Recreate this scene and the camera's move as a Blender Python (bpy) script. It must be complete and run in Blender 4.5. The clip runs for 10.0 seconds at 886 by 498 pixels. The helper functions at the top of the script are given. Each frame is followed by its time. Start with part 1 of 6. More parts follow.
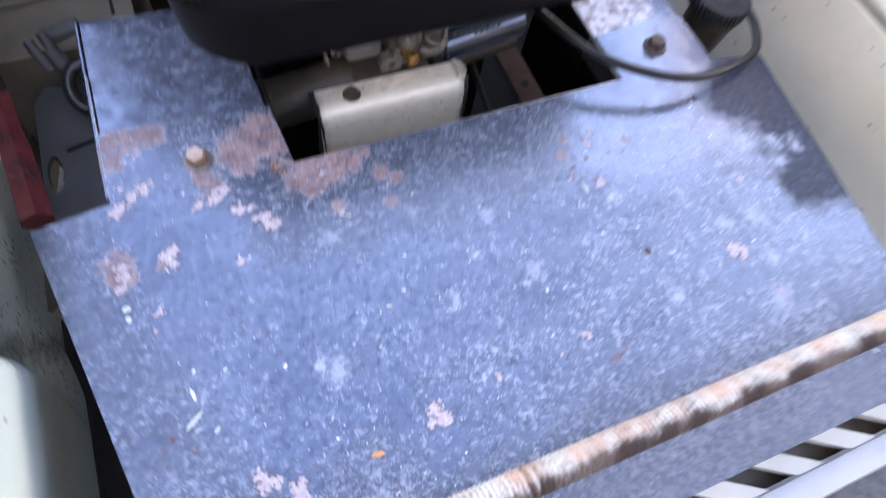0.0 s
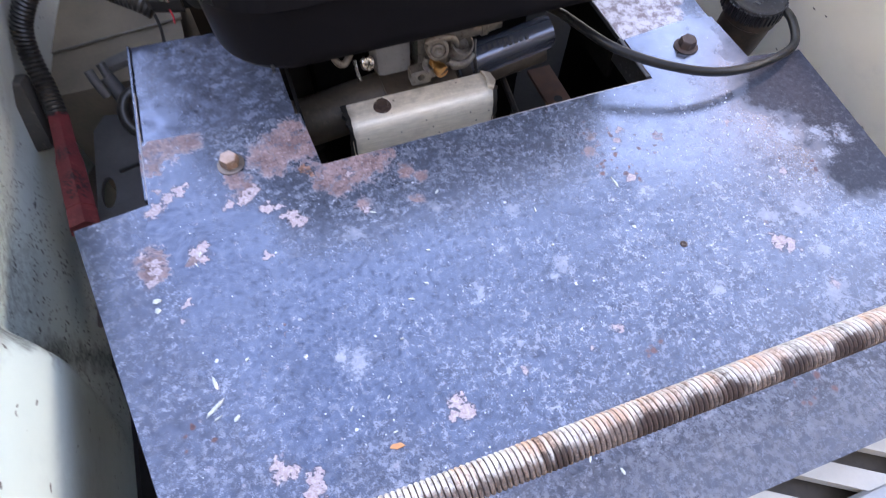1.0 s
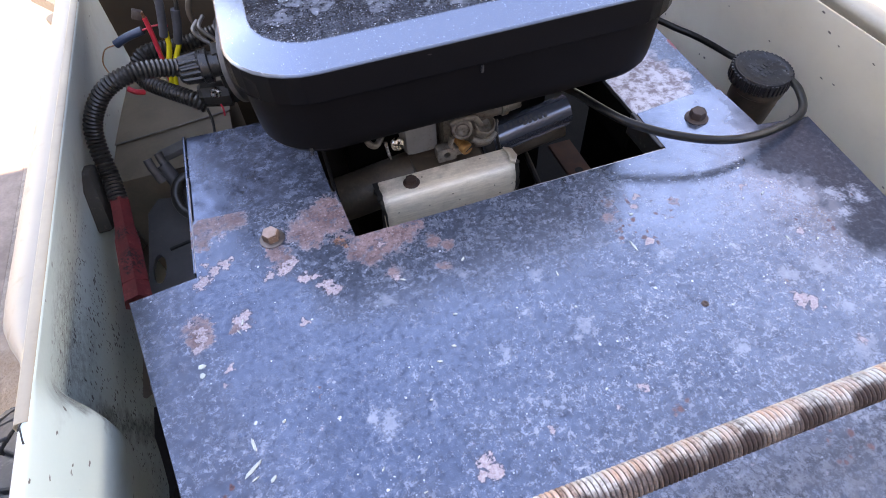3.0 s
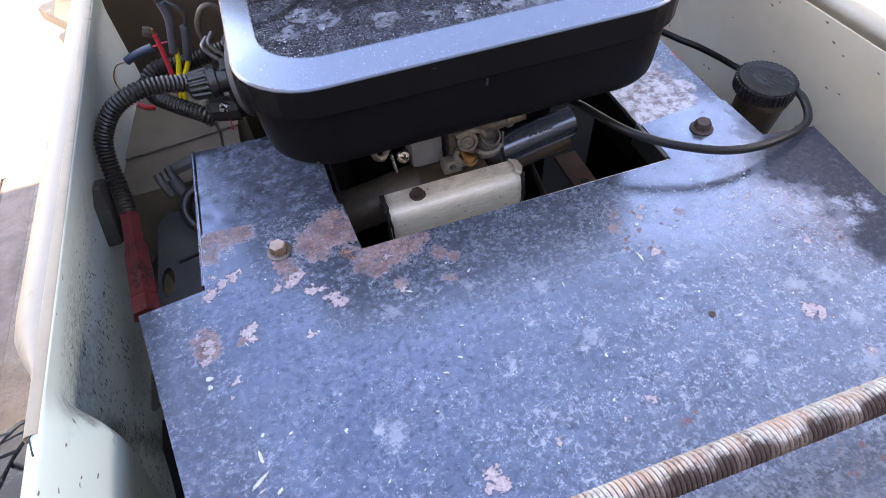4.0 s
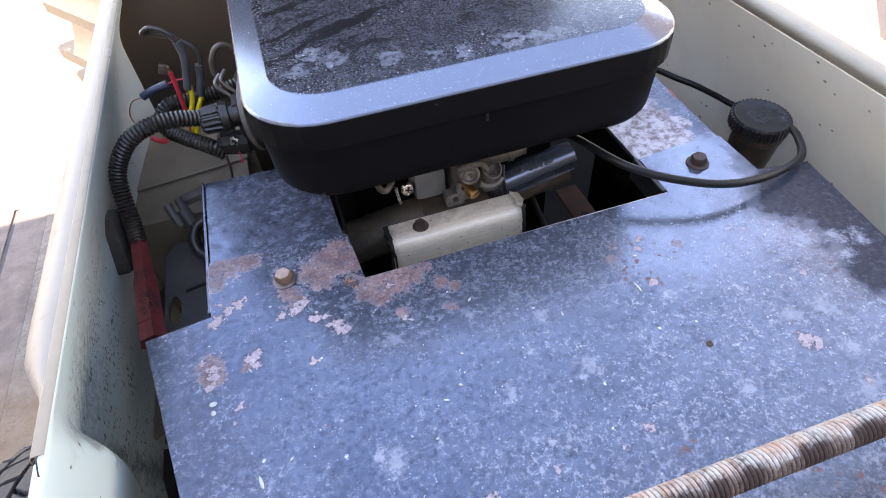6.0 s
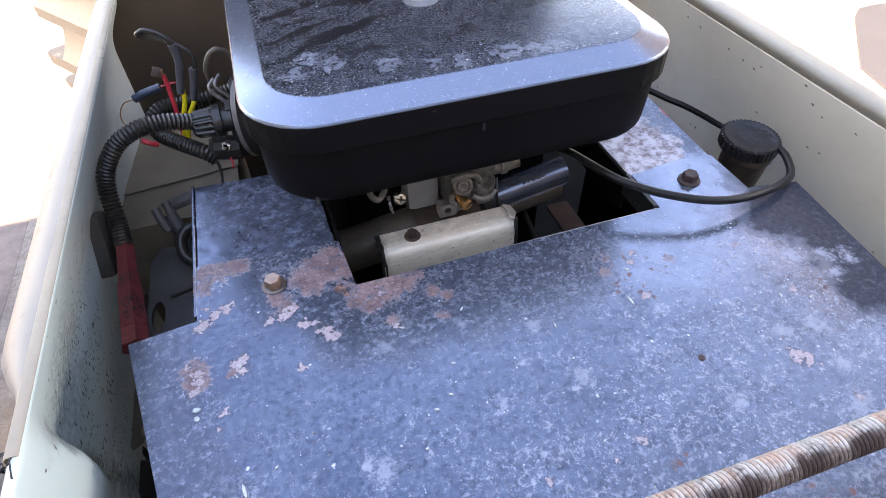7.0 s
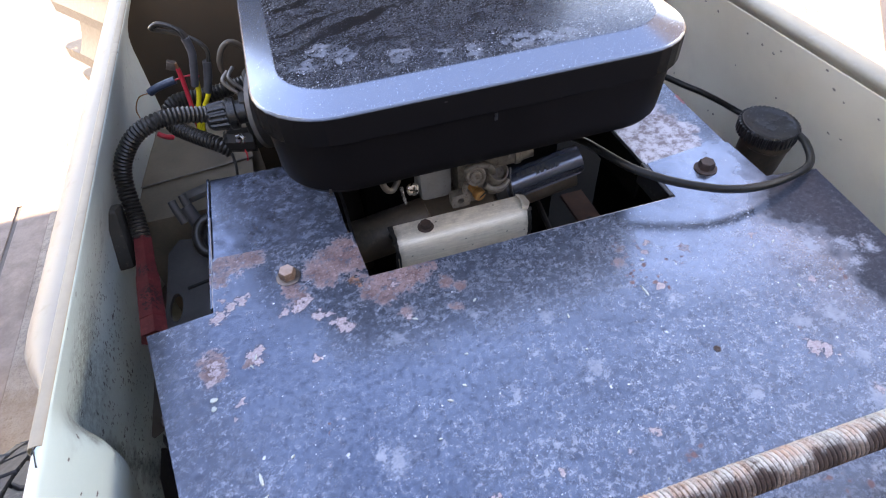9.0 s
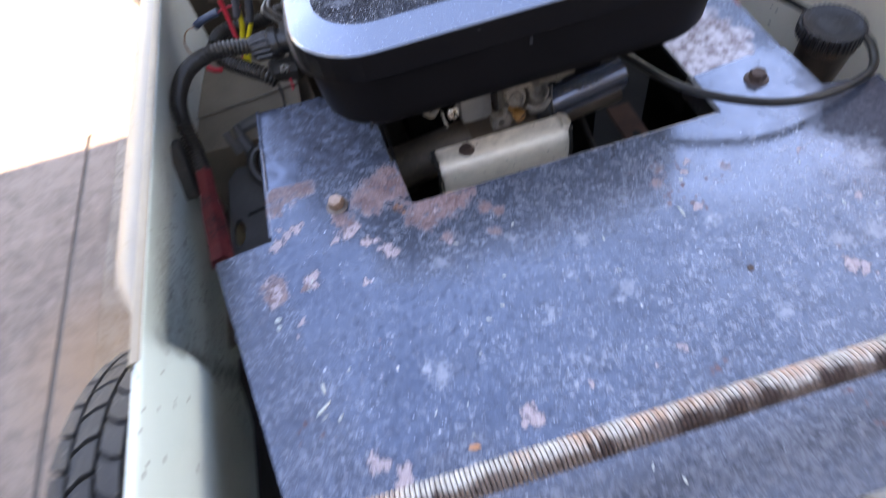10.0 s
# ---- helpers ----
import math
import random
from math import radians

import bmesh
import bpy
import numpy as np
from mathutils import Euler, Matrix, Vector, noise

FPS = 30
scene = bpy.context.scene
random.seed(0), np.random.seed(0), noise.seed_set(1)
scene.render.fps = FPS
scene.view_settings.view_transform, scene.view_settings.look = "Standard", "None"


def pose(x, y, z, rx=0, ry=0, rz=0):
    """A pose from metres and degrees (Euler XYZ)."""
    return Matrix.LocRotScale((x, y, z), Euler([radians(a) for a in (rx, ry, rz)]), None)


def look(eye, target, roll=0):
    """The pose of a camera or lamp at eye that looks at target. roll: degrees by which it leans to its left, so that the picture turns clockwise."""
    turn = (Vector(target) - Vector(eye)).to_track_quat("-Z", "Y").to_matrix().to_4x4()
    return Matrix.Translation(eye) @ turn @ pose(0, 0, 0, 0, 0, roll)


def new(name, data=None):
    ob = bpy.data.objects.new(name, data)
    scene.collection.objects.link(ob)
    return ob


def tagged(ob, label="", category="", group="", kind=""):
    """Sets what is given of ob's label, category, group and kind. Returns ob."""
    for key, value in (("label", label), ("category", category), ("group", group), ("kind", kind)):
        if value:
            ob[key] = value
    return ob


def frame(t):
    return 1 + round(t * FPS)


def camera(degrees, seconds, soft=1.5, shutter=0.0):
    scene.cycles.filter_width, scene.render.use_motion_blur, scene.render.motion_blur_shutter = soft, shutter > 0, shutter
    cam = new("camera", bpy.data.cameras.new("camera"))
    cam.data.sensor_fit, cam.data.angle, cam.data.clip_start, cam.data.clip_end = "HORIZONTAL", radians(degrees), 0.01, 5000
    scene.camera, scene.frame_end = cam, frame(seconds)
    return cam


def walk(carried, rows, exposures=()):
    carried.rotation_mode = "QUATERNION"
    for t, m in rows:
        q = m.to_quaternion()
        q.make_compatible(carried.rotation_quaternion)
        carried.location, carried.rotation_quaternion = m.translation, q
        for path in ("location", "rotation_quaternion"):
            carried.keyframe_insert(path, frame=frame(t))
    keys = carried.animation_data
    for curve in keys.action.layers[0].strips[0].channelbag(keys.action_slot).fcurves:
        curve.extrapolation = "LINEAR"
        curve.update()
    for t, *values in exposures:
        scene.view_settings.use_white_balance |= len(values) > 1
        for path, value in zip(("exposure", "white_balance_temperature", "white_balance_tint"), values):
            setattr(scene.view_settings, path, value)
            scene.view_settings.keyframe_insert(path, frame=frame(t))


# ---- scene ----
cam = camera(76.0, 10.0, soft=0.65, shutter=0.7)
PATH = [
    (0, (-0.02, -0.243, 0.356), (0.475, 0.482, -1.442), 14.2),
    (0.2, (-0.019, -0.261, 0.323), (0.445, 0.513, -1.462), 11.4),
    (0.5, (-0.019, -0.268, 0.321), (0.41, 0.565, -1.446), 8.0),
    (1, (-0.011, -0.28, 0.335), (0.359, 0.658, -1.393), 2.1),
    (1.5, (-0.011, -0.29, 0.34), (0.344, 0.74, -1.337), -0.6),
    (2, (-0.012, -0.295, 0.345), (0.337, 0.811, -1.284), -2.1),
    (2.5, (-0.012, -0.297, 0.348), (0.328, 0.855, -1.252), -3.2),
    (4, (-0.011, -0.299, 0.351), (0.308, 0.919, -1.203), -5.1),
    (4.5, (-0.011, -0.302, 0.351), (0.3, 0.938, -1.187), -5.7),
    (5, (-0.011, -0.307, 0.357), (0.29, 0.963, -1.158), -6.3),
    (5.5, (-0.01, -0.308, 0.358), (0.301, 0.986, -1.135), -6.1),
    (6, (-0.011, -0.309, 0.356), (0.324, 1.001, -1.118), -5.0),
    (7.5, (-0.02, -0.311, 0.346), (0.393, 1.044, -1.066), -1.3),
    (8, (-0.017, -0.31, 0.351), (0.392, 1.053, -1.054), -1.4),
    (8.5, (-0.016, -0.31, 0.351), (0.375, 1.049, -1.064), -2.2),
    (9, (-0.016, -0.31, 0.349), (0.324, 1.02, -1.106), -3.9),
    (9.5, (-0.016, -0.312, 0.354), (0.254, 0.98, -1.149), -6.3),
    (9.8, (-0.011, -0.311, 0.359), (0.165, 0.924, -1.204), -9.7),
    (9.9, (-0.01, -0.312, 0.362), (0.126, 0.887, -1.233), -11.2),
    (10, (-0.003, -0.316, 0.374), (0.066, 0.828, -1.265), -13.9),
]
walk(cam, [(t, look(eye, target, roll)) for t, eye, target, roll in PATH],
     exposures=[(0.0, 3.55, 9300, 27), (1.0, 3.5, 9400, 28), (1.5, 3.42, 9500, 29), (2.5, 3.3, 9400, 28), (5.0, 3.22, 9300, 26), (8.0, 3.14, 9200, 25), (10.0, 3.14, 9200, 25)])

# ---- light: open shade of an added unseen wall between cart and sun, clear sky ----
SUN_ELEVATION = 39.0
world = bpy.data.worlds.new("sky")
scene.world = world
world.use_nodes = True
wn = world.node_tree
sky = wn.nodes.new("ShaderNodeTexSky")
sky.sky_type, sky.sun_disc = "NISHITA", False
sky.sun_elevation, sky.sun_rotation = radians(SUN_ELEVATION), radians(270)
sky.air_density, sky.dust_density, sky.ozone_density = 1.0, 0.05, 1.0
wn.links.new(sky.outputs[0], wn.nodes["Background"].inputs[0])
wn.nodes["Background"].inputs[1].default_value = 0.15
sun = new("sun", bpy.data.lights.new("sun", "SUN"))
sun.data.energy, sun.data.angle, sun.data.color = 4.0, radians(0.5), (1.0, 0.95, 0.88)
sun.matrix_world = look((-8, 0, 10), (0, 0, 10 - 8 * math.tan(radians(SUN_ELEVATION))))


# ---- materials ----
class Nodes:
    """Short hand for building a procedural material."""

    def __init__(self, name):
        self.mat = bpy.data.materials.new(name)
        self.mat.use_nodes = True
        self.tree = self.mat.node_tree
        self.bsdf = self.tree.nodes["Principled BSDF"]
        self.place = self.tree.nodes.new("ShaderNodeNewGeometry").outputs["Position"]

    def put(self, socket, value):
        if isinstance(value, bpy.types.NodeSocket):
            self.tree.links.new(value, socket)
        elif isinstance(value, (tuple, list)) and len(value) == 3 and socket.type == "RGBA":
            socket.default_value = (*value, 1)
        else:
            socket.default_value = value

    def set(self, **values):
        for key, value in values.items():
            self.put(self.bsdf.inputs[key.replace("_", " ")], value)
        return self

    def noise(self, scale, detail=4.0, rough=0.55, at=None, distort=0.0):
        n = self.tree.nodes.new("ShaderNodeTexNoise")
        self.put(n.inputs["Vector"], self.place if at is None else at)
        n.inputs["Scale"].default_value, n.inputs["Detail"].default_value = scale, detail
        n.inputs["Roughness"].default_value, n.inputs["Distortion"].default_value = rough, distort
        return n.outputs[0]

    def voronoi(self, scale, at=None):
        n = self.tree.nodes.new("ShaderNodeTexVoronoi")
        self.put(n.inputs["Vector"], self.place if at is None else at)
        n.inputs["Scale"].default_value = scale
        return n.outputs["Distance"], n.outputs["Color"]

    def ramp(self, value, a, b, low=0.0, high=1.0):
        n = self.tree.nodes.new("ShaderNodeMapRange")
        self.put(n.inputs[0], value)
        for i, v in enumerate((a, b, low, high)):
            self.put(n.inputs[i + 1], v)
        return n.outputs[0]

    def math(self, op, a, b=0.0):
        n = self.tree.nodes.new("ShaderNodeMath")
        n.operation = op
        self.put(n.inputs[0], a)
        self.put(n.inputs[1], b)
        return n.outputs[0]

    def vec(self, op, a, b):
        n = self.tree.nodes.new("ShaderNodeVectorMath")
        n.operation = op
        self.put(n.inputs[0], a)
        self.put(n.inputs[1], b)
        return n.outputs["Value" if op in ("DISTANCE", "LENGTH", "DOT_PRODUCT") else "Vector"]

    def mix(self, amount, a, b):
        n = self.tree.nodes.new("ShaderNodeMix")
        n.data_type = "RGBA"
        self.put(n.inputs[0], amount)
        self.put(n.inputs[6], a)
        self.put(n.inputs[7], b)
        return n.outputs[2]

    def split(self, v):
        n = self.tree.nodes.new("ShaderNodeSeparateXYZ")
        self.put(n.inputs[0], v)
        return n.outputs

    def random(self):
        return self.tree.nodes.new("ShaderNodeObjectInfo").outputs["Random"]

    def blobs(self, at, spots):
        """Ragged spots of a shape of their own: (x, y, radius)."""
        total = 0.0
        for x, y, r in spots:
            d = self.vec("DISTANCE", at, (x, y, 0.0))
            total = self.math("MAXIMUM", self.ramp(d, r, r * 0.75), total)
        return total

    def bump(self, height, strength=0.3, distance=0.001):
        n = self.tree.nodes.new("ShaderNodeBump")
        n.inputs["Strength"].default_value, n.inputs["Distance"].default_value = strength, distance
        self.put(n.inputs["Height"], height)
        self.put(self.bsdf.inputs["Normal"], n.outputs[0])
        return self


def surface(name, light, dark, rough=(0.4, 0.6), metal=0.0, big=12.0, fine=260.0, bump=0.15, depth=0.0006,
            dust=None, dust_amount=0.35, ior=1.5, coat=0.0):
    """A worn surface: two colours in large patches and fine grain, dust or rust in ragged spots, fine relief."""
    m = Nodes(name)
    a, b = m.noise(big, 3), m.noise(fine, 5, 0.65)
    patch = m.ramp(m.math("ADD", m.math("MULTIPLY", a, 0.65), m.math("MULTIPLY", b, 0.35)), 0.35, 0.65)
    colour = m.mix(patch, dark, light)
    roughness = m.ramp(b, 0.3, 0.7, rough[0], rough[1])
    if dust:
        spots = m.ramp(m.noise(big * 5, 6, 0.7), 0.62 - 0.25 * dust_amount, 0.75 - 0.2 * dust_amount)
        colour = m.mix(m.math("MULTIPLY", spots, 0.8), colour, dust)
        roughness = m.math("ADD", roughness, m.math("MULTIPLY", spots, 0.25))
    m.set(Base_Color=colour, Roughness=roughness, Metallic=metal, IOR=ior, Coat_Weight=coat)
    m.bump(b, bump, depth)
    return m.mat


def steel_plate():
    m = Nodes("mill_scale_steel")
    xyz = m.split(m.place)
    flat = m.vec("MULTIPLY", m.place, (1.0, 1.0, 0.0))

    def wander(scale, reach, detail=5.0):
        n = m.tree.nodes.new("ShaderNodeTexNoise")
        n.inputs["Scale"].default_value, n.inputs["Detail"].default_value, n.inputs["Roughness"].default_value = scale, detail, 0.62
        m.put(n.inputs["Vector"], flat)
        return m.vec("MULTIPLY", m.vec("SUBTRACT", n.outputs["Color"], (0.5, 0.5, 0.5)), (reach, reach, 0.0))

    wob = wander(70.0, 0.026)
    ragged = m.vec("ADD", flat, wob)
    torn = m.vec("ADD", flat, wander(150.0, 0.017, 7.0))

    def soft(spots, reach=1.5, at=None):
        total = 0.0
        for x, y, r in spots:
            total = m.math("MAXIMUM", m.ramp(m.vec("DISTANCE", ragged if at is None else at, (x, y, 0.0)), r * reach, 0.0), total)
        return total

    def patch(spots, level=0.30, edge=0.08, holes=0.0, scale=320.0, seed=0.0, reach=1.5):
        """Solid ragged patches round the given spots, pitted with small holes."""
        v = soft(spots, reach, torn)
        if holes:
            v = m.math("ADD", v, m.math("MULTIPLY", m.math("SUBTRACT", m.noise(scale, 5, 0.65, m.vec("ADD", flat, (seed, seed, seed))), 0.5), holes))
        return m.ramp(v, level, level + edge)

    def mul(a, b):
        return m.math("MULTIPLY", a, b)

    def most(*values):
        total = values[0]
        for v in values[1:]:
            total = m.math("MAXIMUM", total, v)
        return total

    cloud, mid, grain = m.noise(7, 3), m.noise(48, 7, 0.68), m.noise(520, 4, 0.7)
    clump = m.noise(130, 8, 0.74, None, 0.1)
    fleck = m.noise(250, 7, 0.72, m.vec("ADD", flat, (2.0, 5.0, 0.0)), 0.15)
    # blue oxide, streaked darker and paler in clumps a few millimetres across
    colour = m.mix(m.ramp(cloud, 0.36, 0.64), (0.102, 0.138, 0.200), (0.152, 0.194, 0.264))
    tone = m.math("ADD", mul(clump, 0.35), mul(fleck, 0.65))
    colour = m.mix(m.ramp(tone, 0.49, 0.43, 0.0, 0.58), colour, (0.042, 0.054, 0.082))
    colour = m.mix(m.ramp(tone, 0.52, 0.58, 0.0, 0.50), colour, (0.215, 0.250, 0.320))
    # darker towards the left, paler and greyer towards the right
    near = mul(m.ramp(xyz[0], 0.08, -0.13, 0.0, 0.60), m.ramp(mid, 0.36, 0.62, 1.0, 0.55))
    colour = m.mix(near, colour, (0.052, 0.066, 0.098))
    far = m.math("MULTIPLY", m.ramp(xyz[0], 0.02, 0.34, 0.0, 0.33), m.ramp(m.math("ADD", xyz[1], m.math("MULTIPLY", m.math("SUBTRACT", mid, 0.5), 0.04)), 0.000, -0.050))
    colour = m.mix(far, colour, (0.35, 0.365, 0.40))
    # grime: thick along the left edge, the opening, the rear strips and the front border
    # by the opening and front border it also paints dark reflections into the colour
    where = most(soft(((0.03, -0.010, 0.035), (0.075, -0.006, 0.040), (0.100, -0.020, 0.050), (0.140, -0.030, 0.048), (0.165, -0.038, 0.036), (0.195, -0.020, 0.024), (0.085, -0.040, 0.040), (-0.010, -0.048, 0.030), (0.020, -0.050, 0.030))),
                 soft(((-0.040, 0.002, 0.022), (-0.016, -0.018, 0.022), (-0.165, -0.012, 0.030), (-0.160, -0.048, 0.034), (-0.152, -0.080, 0.036), (-0.146, -0.112, 0.034), (-0.136, -0.150, 0.040), (-0.126, -0.190, 0.042), (-0.116, -0.235, 0.050))),
                 soft(((-0.050, 0.070, 0.040), (-0.025, 0.060, 0.035), (-0.030, 0.120, 0.050), (-0.085, 0.135, 0.035), (0.350, 0.150, 0.045), (0.372, 0.085, 0.022), (0.34, -0.285, 0.080), (0.25, -0.295, 0.075), (0.15, -0.300, 0.080), (0.05, -0.29, 0.050), (-0.02, -0.24, 0.035))))
    mottle = mul(m.ramp(m.math("ADD", mul(m.noise(120, 9, 0.74, m.vec("ADD", flat, (9.0, 0.0, 0.0)), 0.1), 0.6), mul(fleck, 0.4)), 0.40, 0.54), m.ramp(where, 0.03, 0.45, 0.0, 1.0))
    mottle = most(mottle, m.ramp(where, 0.10, 0.8, 0.0, 0.50))
    mottle = most(mottle, mul(m.ramp(m.noise(24, 7, 0.72, m.vec("ADD", flat, (4.0, 1.0, 0.0))), 0.50, 0.68), 0.45))
    colour = m.mix(mul(mottle, 0.52), colour, (0.032, 0.039, 0.055))
    # broad swathes where oil was wiped about
    swathe = m.ramp(m.noise(1.0, 5, 0.62, m.vec("MULTIPLY", m.vec("ADD", ragged, (0.6, 0.2, 0.0)), (7.0, 15.0, 0.0)), 0.4), 0.50, 0.66, 0.0, 0.36)
    colour = m.mix(mul(swathe, m.ramp(fleck, 0.40, 0.62, 1.0, 0.6)), colour, (0.050, 0.064, 0.096))
    # rubbed: the sky's bright reflection round the hose, painted into the base colour
    rubbed = m.ramp(soft(((0.325, -0.020, 0.075), (0.290, -0.045, 0.065), (0.330, 0.030, 0.050), (0.340, -0.060, 0.045), (0.255, -0.060, 0.050)), 1.25), 0.05, 0.6)
    colour = m.mix(mul(rubbed, m.ramp(mid, 0.34, 0.62, 0.95, 0.45)), colour, (0.30, 0.345, 0.43))
    # dust lies thicker towards the front and the far side, in clouds of fine grains
    front = m.ramp(m.math("SUBTRACT", mul(xyz[0], 0.38), xyz[1]), 0.06, 0.26)
    banks = m.ramp(m.math("ADD", mul(m.noise(14, 5, 0.65), 0.6), mul(m.noise(60, 6, 0.7), 0.4)), 0.42, 0.58)
    swirl = m.noise(165, 9, 0.76, m.vec("ADD", flat, (1.0, 2.0, 0.0)), 0.2)
    haze = most(m.ramp(swirl, 0.51, 0.60), mul(m.ramp(m.noise(330, 6, 0.74, None, 0.1), 0.54, 0.62), 0.75))
    haze = mul(mul(haze, m.ramp(banks, 0, 1, 0.30, 0.90)), m.ramp(front, 0, 1, 0.24, 0.74))
    black = mul(mul(m.ramp(m.noise(115, 9, 0.76, m.vec("ADD", flat, (8.0, 6.0, 0.0)), 0.15), 0.54, 0.62), m.ramp(banks, 0, 1, 0.45, 1.0)), m.ramp(front, 0, 1, 0.30, 0.65))
    colour = m.mix(black, colour, (0.034, 0.040, 0.058))
    # specks of every size, round and broken, scattered singly
    dots = 0.0
    for scale, size, share in ((46, 0.10, 0.84), (95, 0.16, 0.80), (190, 0.20, 0.77), (380, 0.28, 0.78)):
        d, c = m.voronoi(scale, m.vec("ADD", flat, m.vec("MULTIPLY", wob, (0.30, 0.30, 0.0))))
        rgb = m.split(c)
        pick = m.math("GREATER_THAN", rgb[0], m.ramp(front, 0, 1, share + 0.15, share))
        width = m.ramp(rgb[1], 0.0, 1.0, size * 0.35, size)
        edge = m.ramp(m.math("DIVIDE", m.math("ADD", d, mul(m.math("SUBTRACT", fleck, 0.5), 0.30)), width), 1.0, 0.55)
        dots = most(dots, mul(mul(pick, edge), m.ramp(rgb[2], 0, 1, 0.30, 0.95)))
    clean = mul(m.ramp(m.math("ADD", xyz[1], mul(m.math("SUBTRACT", mid, 0.5), 0.03)), -0.055, -0.020), m.ramp(xyz[0], 0.20, 0.27))
    haze, dots = mul(haze, m.ramp(clean, 0, 1, 1.0, 0.25)), mul(dots, m.ramp(clean, 0, 1, 1.0, 0.4))
    colour = m.mix(haze, colour, m.mix(m.ramp(mid, 0.4, 0.6), (0.250, 0.278, 0.345), (0.440, 0.462, 0.515)))
    colour = m.mix(dots, colour, (0.56, 0.59, 0.65))
    dust = most(haze, dots)
    # grit bedded in the grime by the opening
    grit = mul(mul(m.ramp(m.noise(240, 8, 0.78, m.vec("ADD", flat, (6.0, 3.0, 0.0)), 0.15), 0.52, 0.63), m.ramp(m.noise(45, 5, 0.7), 0.36, 0.58)), m.ramp(where, 0.05, 0.5, 0.0, 0.85))
    lower = m.ramp(xyz[2], -0.0018, -0.0026)
    strip = mul(m.ramp(xyz[0], 0.040, 0.010), lower)
    grit = mul(grit, m.ramp(strip, 0, 1, 1.0, 0.2))
    colour = m.mix(grit, colour, (0.33, 0.36, 0.43))
    # the rear strip is wet with old oil, blotched and almost free of dust
    wet = m.mix(m.ramp(m.noise(75, 7, 0.7, m.vec("ADD", flat, (3.0, 7.0, 0.0))), 0.40, 0.60), (0.048, 0.060, 0.088), (0.145, 0.182, 0.255))
    colour = m.mix(mul(strip, m.ramp(mid, 0.36, 0.62, 0.85, 0.55)), colour, wet)
    dust = most(dust, grit)
    # soft white blooms
    bloom = most(soft(((0.133, -0.133, 0.008), (0.124, -0.142, 0.005), (0.223, -0.184, 0.009), (0.066, -0.066, 0.005), (-0.015, -0.157, 0.011), (-0.021, -0.147, 0.006), (0.098, -0.112, 0.006), (0.270, -0.112, 0.006), (0.217, -0.099, 0.009), (0.070, -0.137, 0.006)), 1.7),
                 soft(((0.319, -0.150, 0.014), (0.291, -0.149, 0.010), (0.310, -0.183, 0.010), (0.352, -0.087, 0.012), (0.377, -0.096, 0.011), (0.393, -0.103, 0.010), (0.371, -0.115, 0.010), (0.119, -0.086, 0.008), (0.008, -0.066, 0.010), (0.296, -0.213, 0.010)), 1.6))
    bloom = m.ramp(m.math("ADD", m.math("MULTIPLY", bloom, 0.85), mul(m.math("SUBTRACT", m.noise(230, 8, 0.78, None, 0.1), 0.5), 2.0)), 0.28, 0.95, 0.0, 0.75)
    colour = m.mix(bloom, colour, (0.33, 0.36, 0.42))
    # in front of the spring a dull grey reflection is painted into the colour
    lane = m.math("MULTIPLY", m.ramp(m.math("ADD", xyz[1], m.math("MULTIPLY", m.math("SUBTRACT", mid, 0.5), 0.03)), -0.225, -0.275), m.ramp(clump, 0.35, 0.65, 0.45, 0.85))
    colour = m.mix(lane, colour, m.mix(m.ramp(tone, 0.42, 0.60), (0.070, 0.072, 0.082), (0.150, 0.149, 0.160)))
    # rust, pinkish brown, in broad patches with a paler broken rim
    rusty = (((-0.119, 0.050, 0.010), (-0.108, 0.054, 0.014), (-0.092, 0.054, 0.012), (-0.120, 0.038, 0.009), (-0.040, 0.022, 0.013), (-0.024, 0.028, 0.017), (-0.010, 0.024, 0.017), (-0.014, 0.042, 0.010), (-0.034, 0.012, 0.012), (-0.060, -0.002, 0.009), (-0.062, 0.006, 0.008)),
             ((0.006, -0.008, 0.015), (0.020, -0.010, 0.016), (0.034, -0.010, 0.013), (0.008, -0.024, 0.009), (0.020, -0.044, 0.006), (0.057, -0.026, 0.006), (0.066, -0.034, 0.005), (-0.004, -0.018, 0.007), (0.058, -0.052, 0.004), (0.050, -0.006, 0.006)),
             ((-0.128, -0.042, 0.010), (-0.125, -0.052, 0.009), (-0.101, -0.053, 0.004), (0.204, -0.040, 0.004), (0.196, -0.054, 0.005), (0.253, -0.057, 0.004)))
    v = most(*[soft(group, 1.5, torn) for group in rusty])
    v = m.math("ADD", v, mul(m.math("SUBTRACT", m.noise(120, 9, 0.78, None, 0.1), 0.5), 2.2))
    v = m.math("SUBTRACT", v, mul(lower, 2.0))
    rust, rim = m.ramp(v, 0.26, 0.50), mul(m.ramp(v, 0.22, 0.30), m.ramp(v, 0.48, 0.34))
    rust = mul(rust, m.ramp(m.noise(95, 7, 0.74, m.vec("ADD", flat, (5.0, 2.0, 0.0))), 0.53, 0.60, 1.0, 0.25))
    rust_colour = m.mix(m.ramp(m.noise(60, 5, 0.7), 0.40, 0.58), (0.128, 0.062, 0.050), (0.260, 0.162, 0.155))
    rust_colour = m.mix(m.ramp(m.noise(300, 8, 0.78), 0.48, 0.40, 0.0, 0.75), rust_colour, (0.060, 0.034, 0.034))
    rust_colour = m.mix(m.ramp(m.noise(360, 6, 0.74, m.vec("ADD", flat, (1.0, 9.0, 0.0))), 0.55, 0.64, 0.0, 0.8), rust_colour, (0.44, 0.345, 0.355))
    colour = m.mix(mul(rust, 0.84), colour, rust_colour)
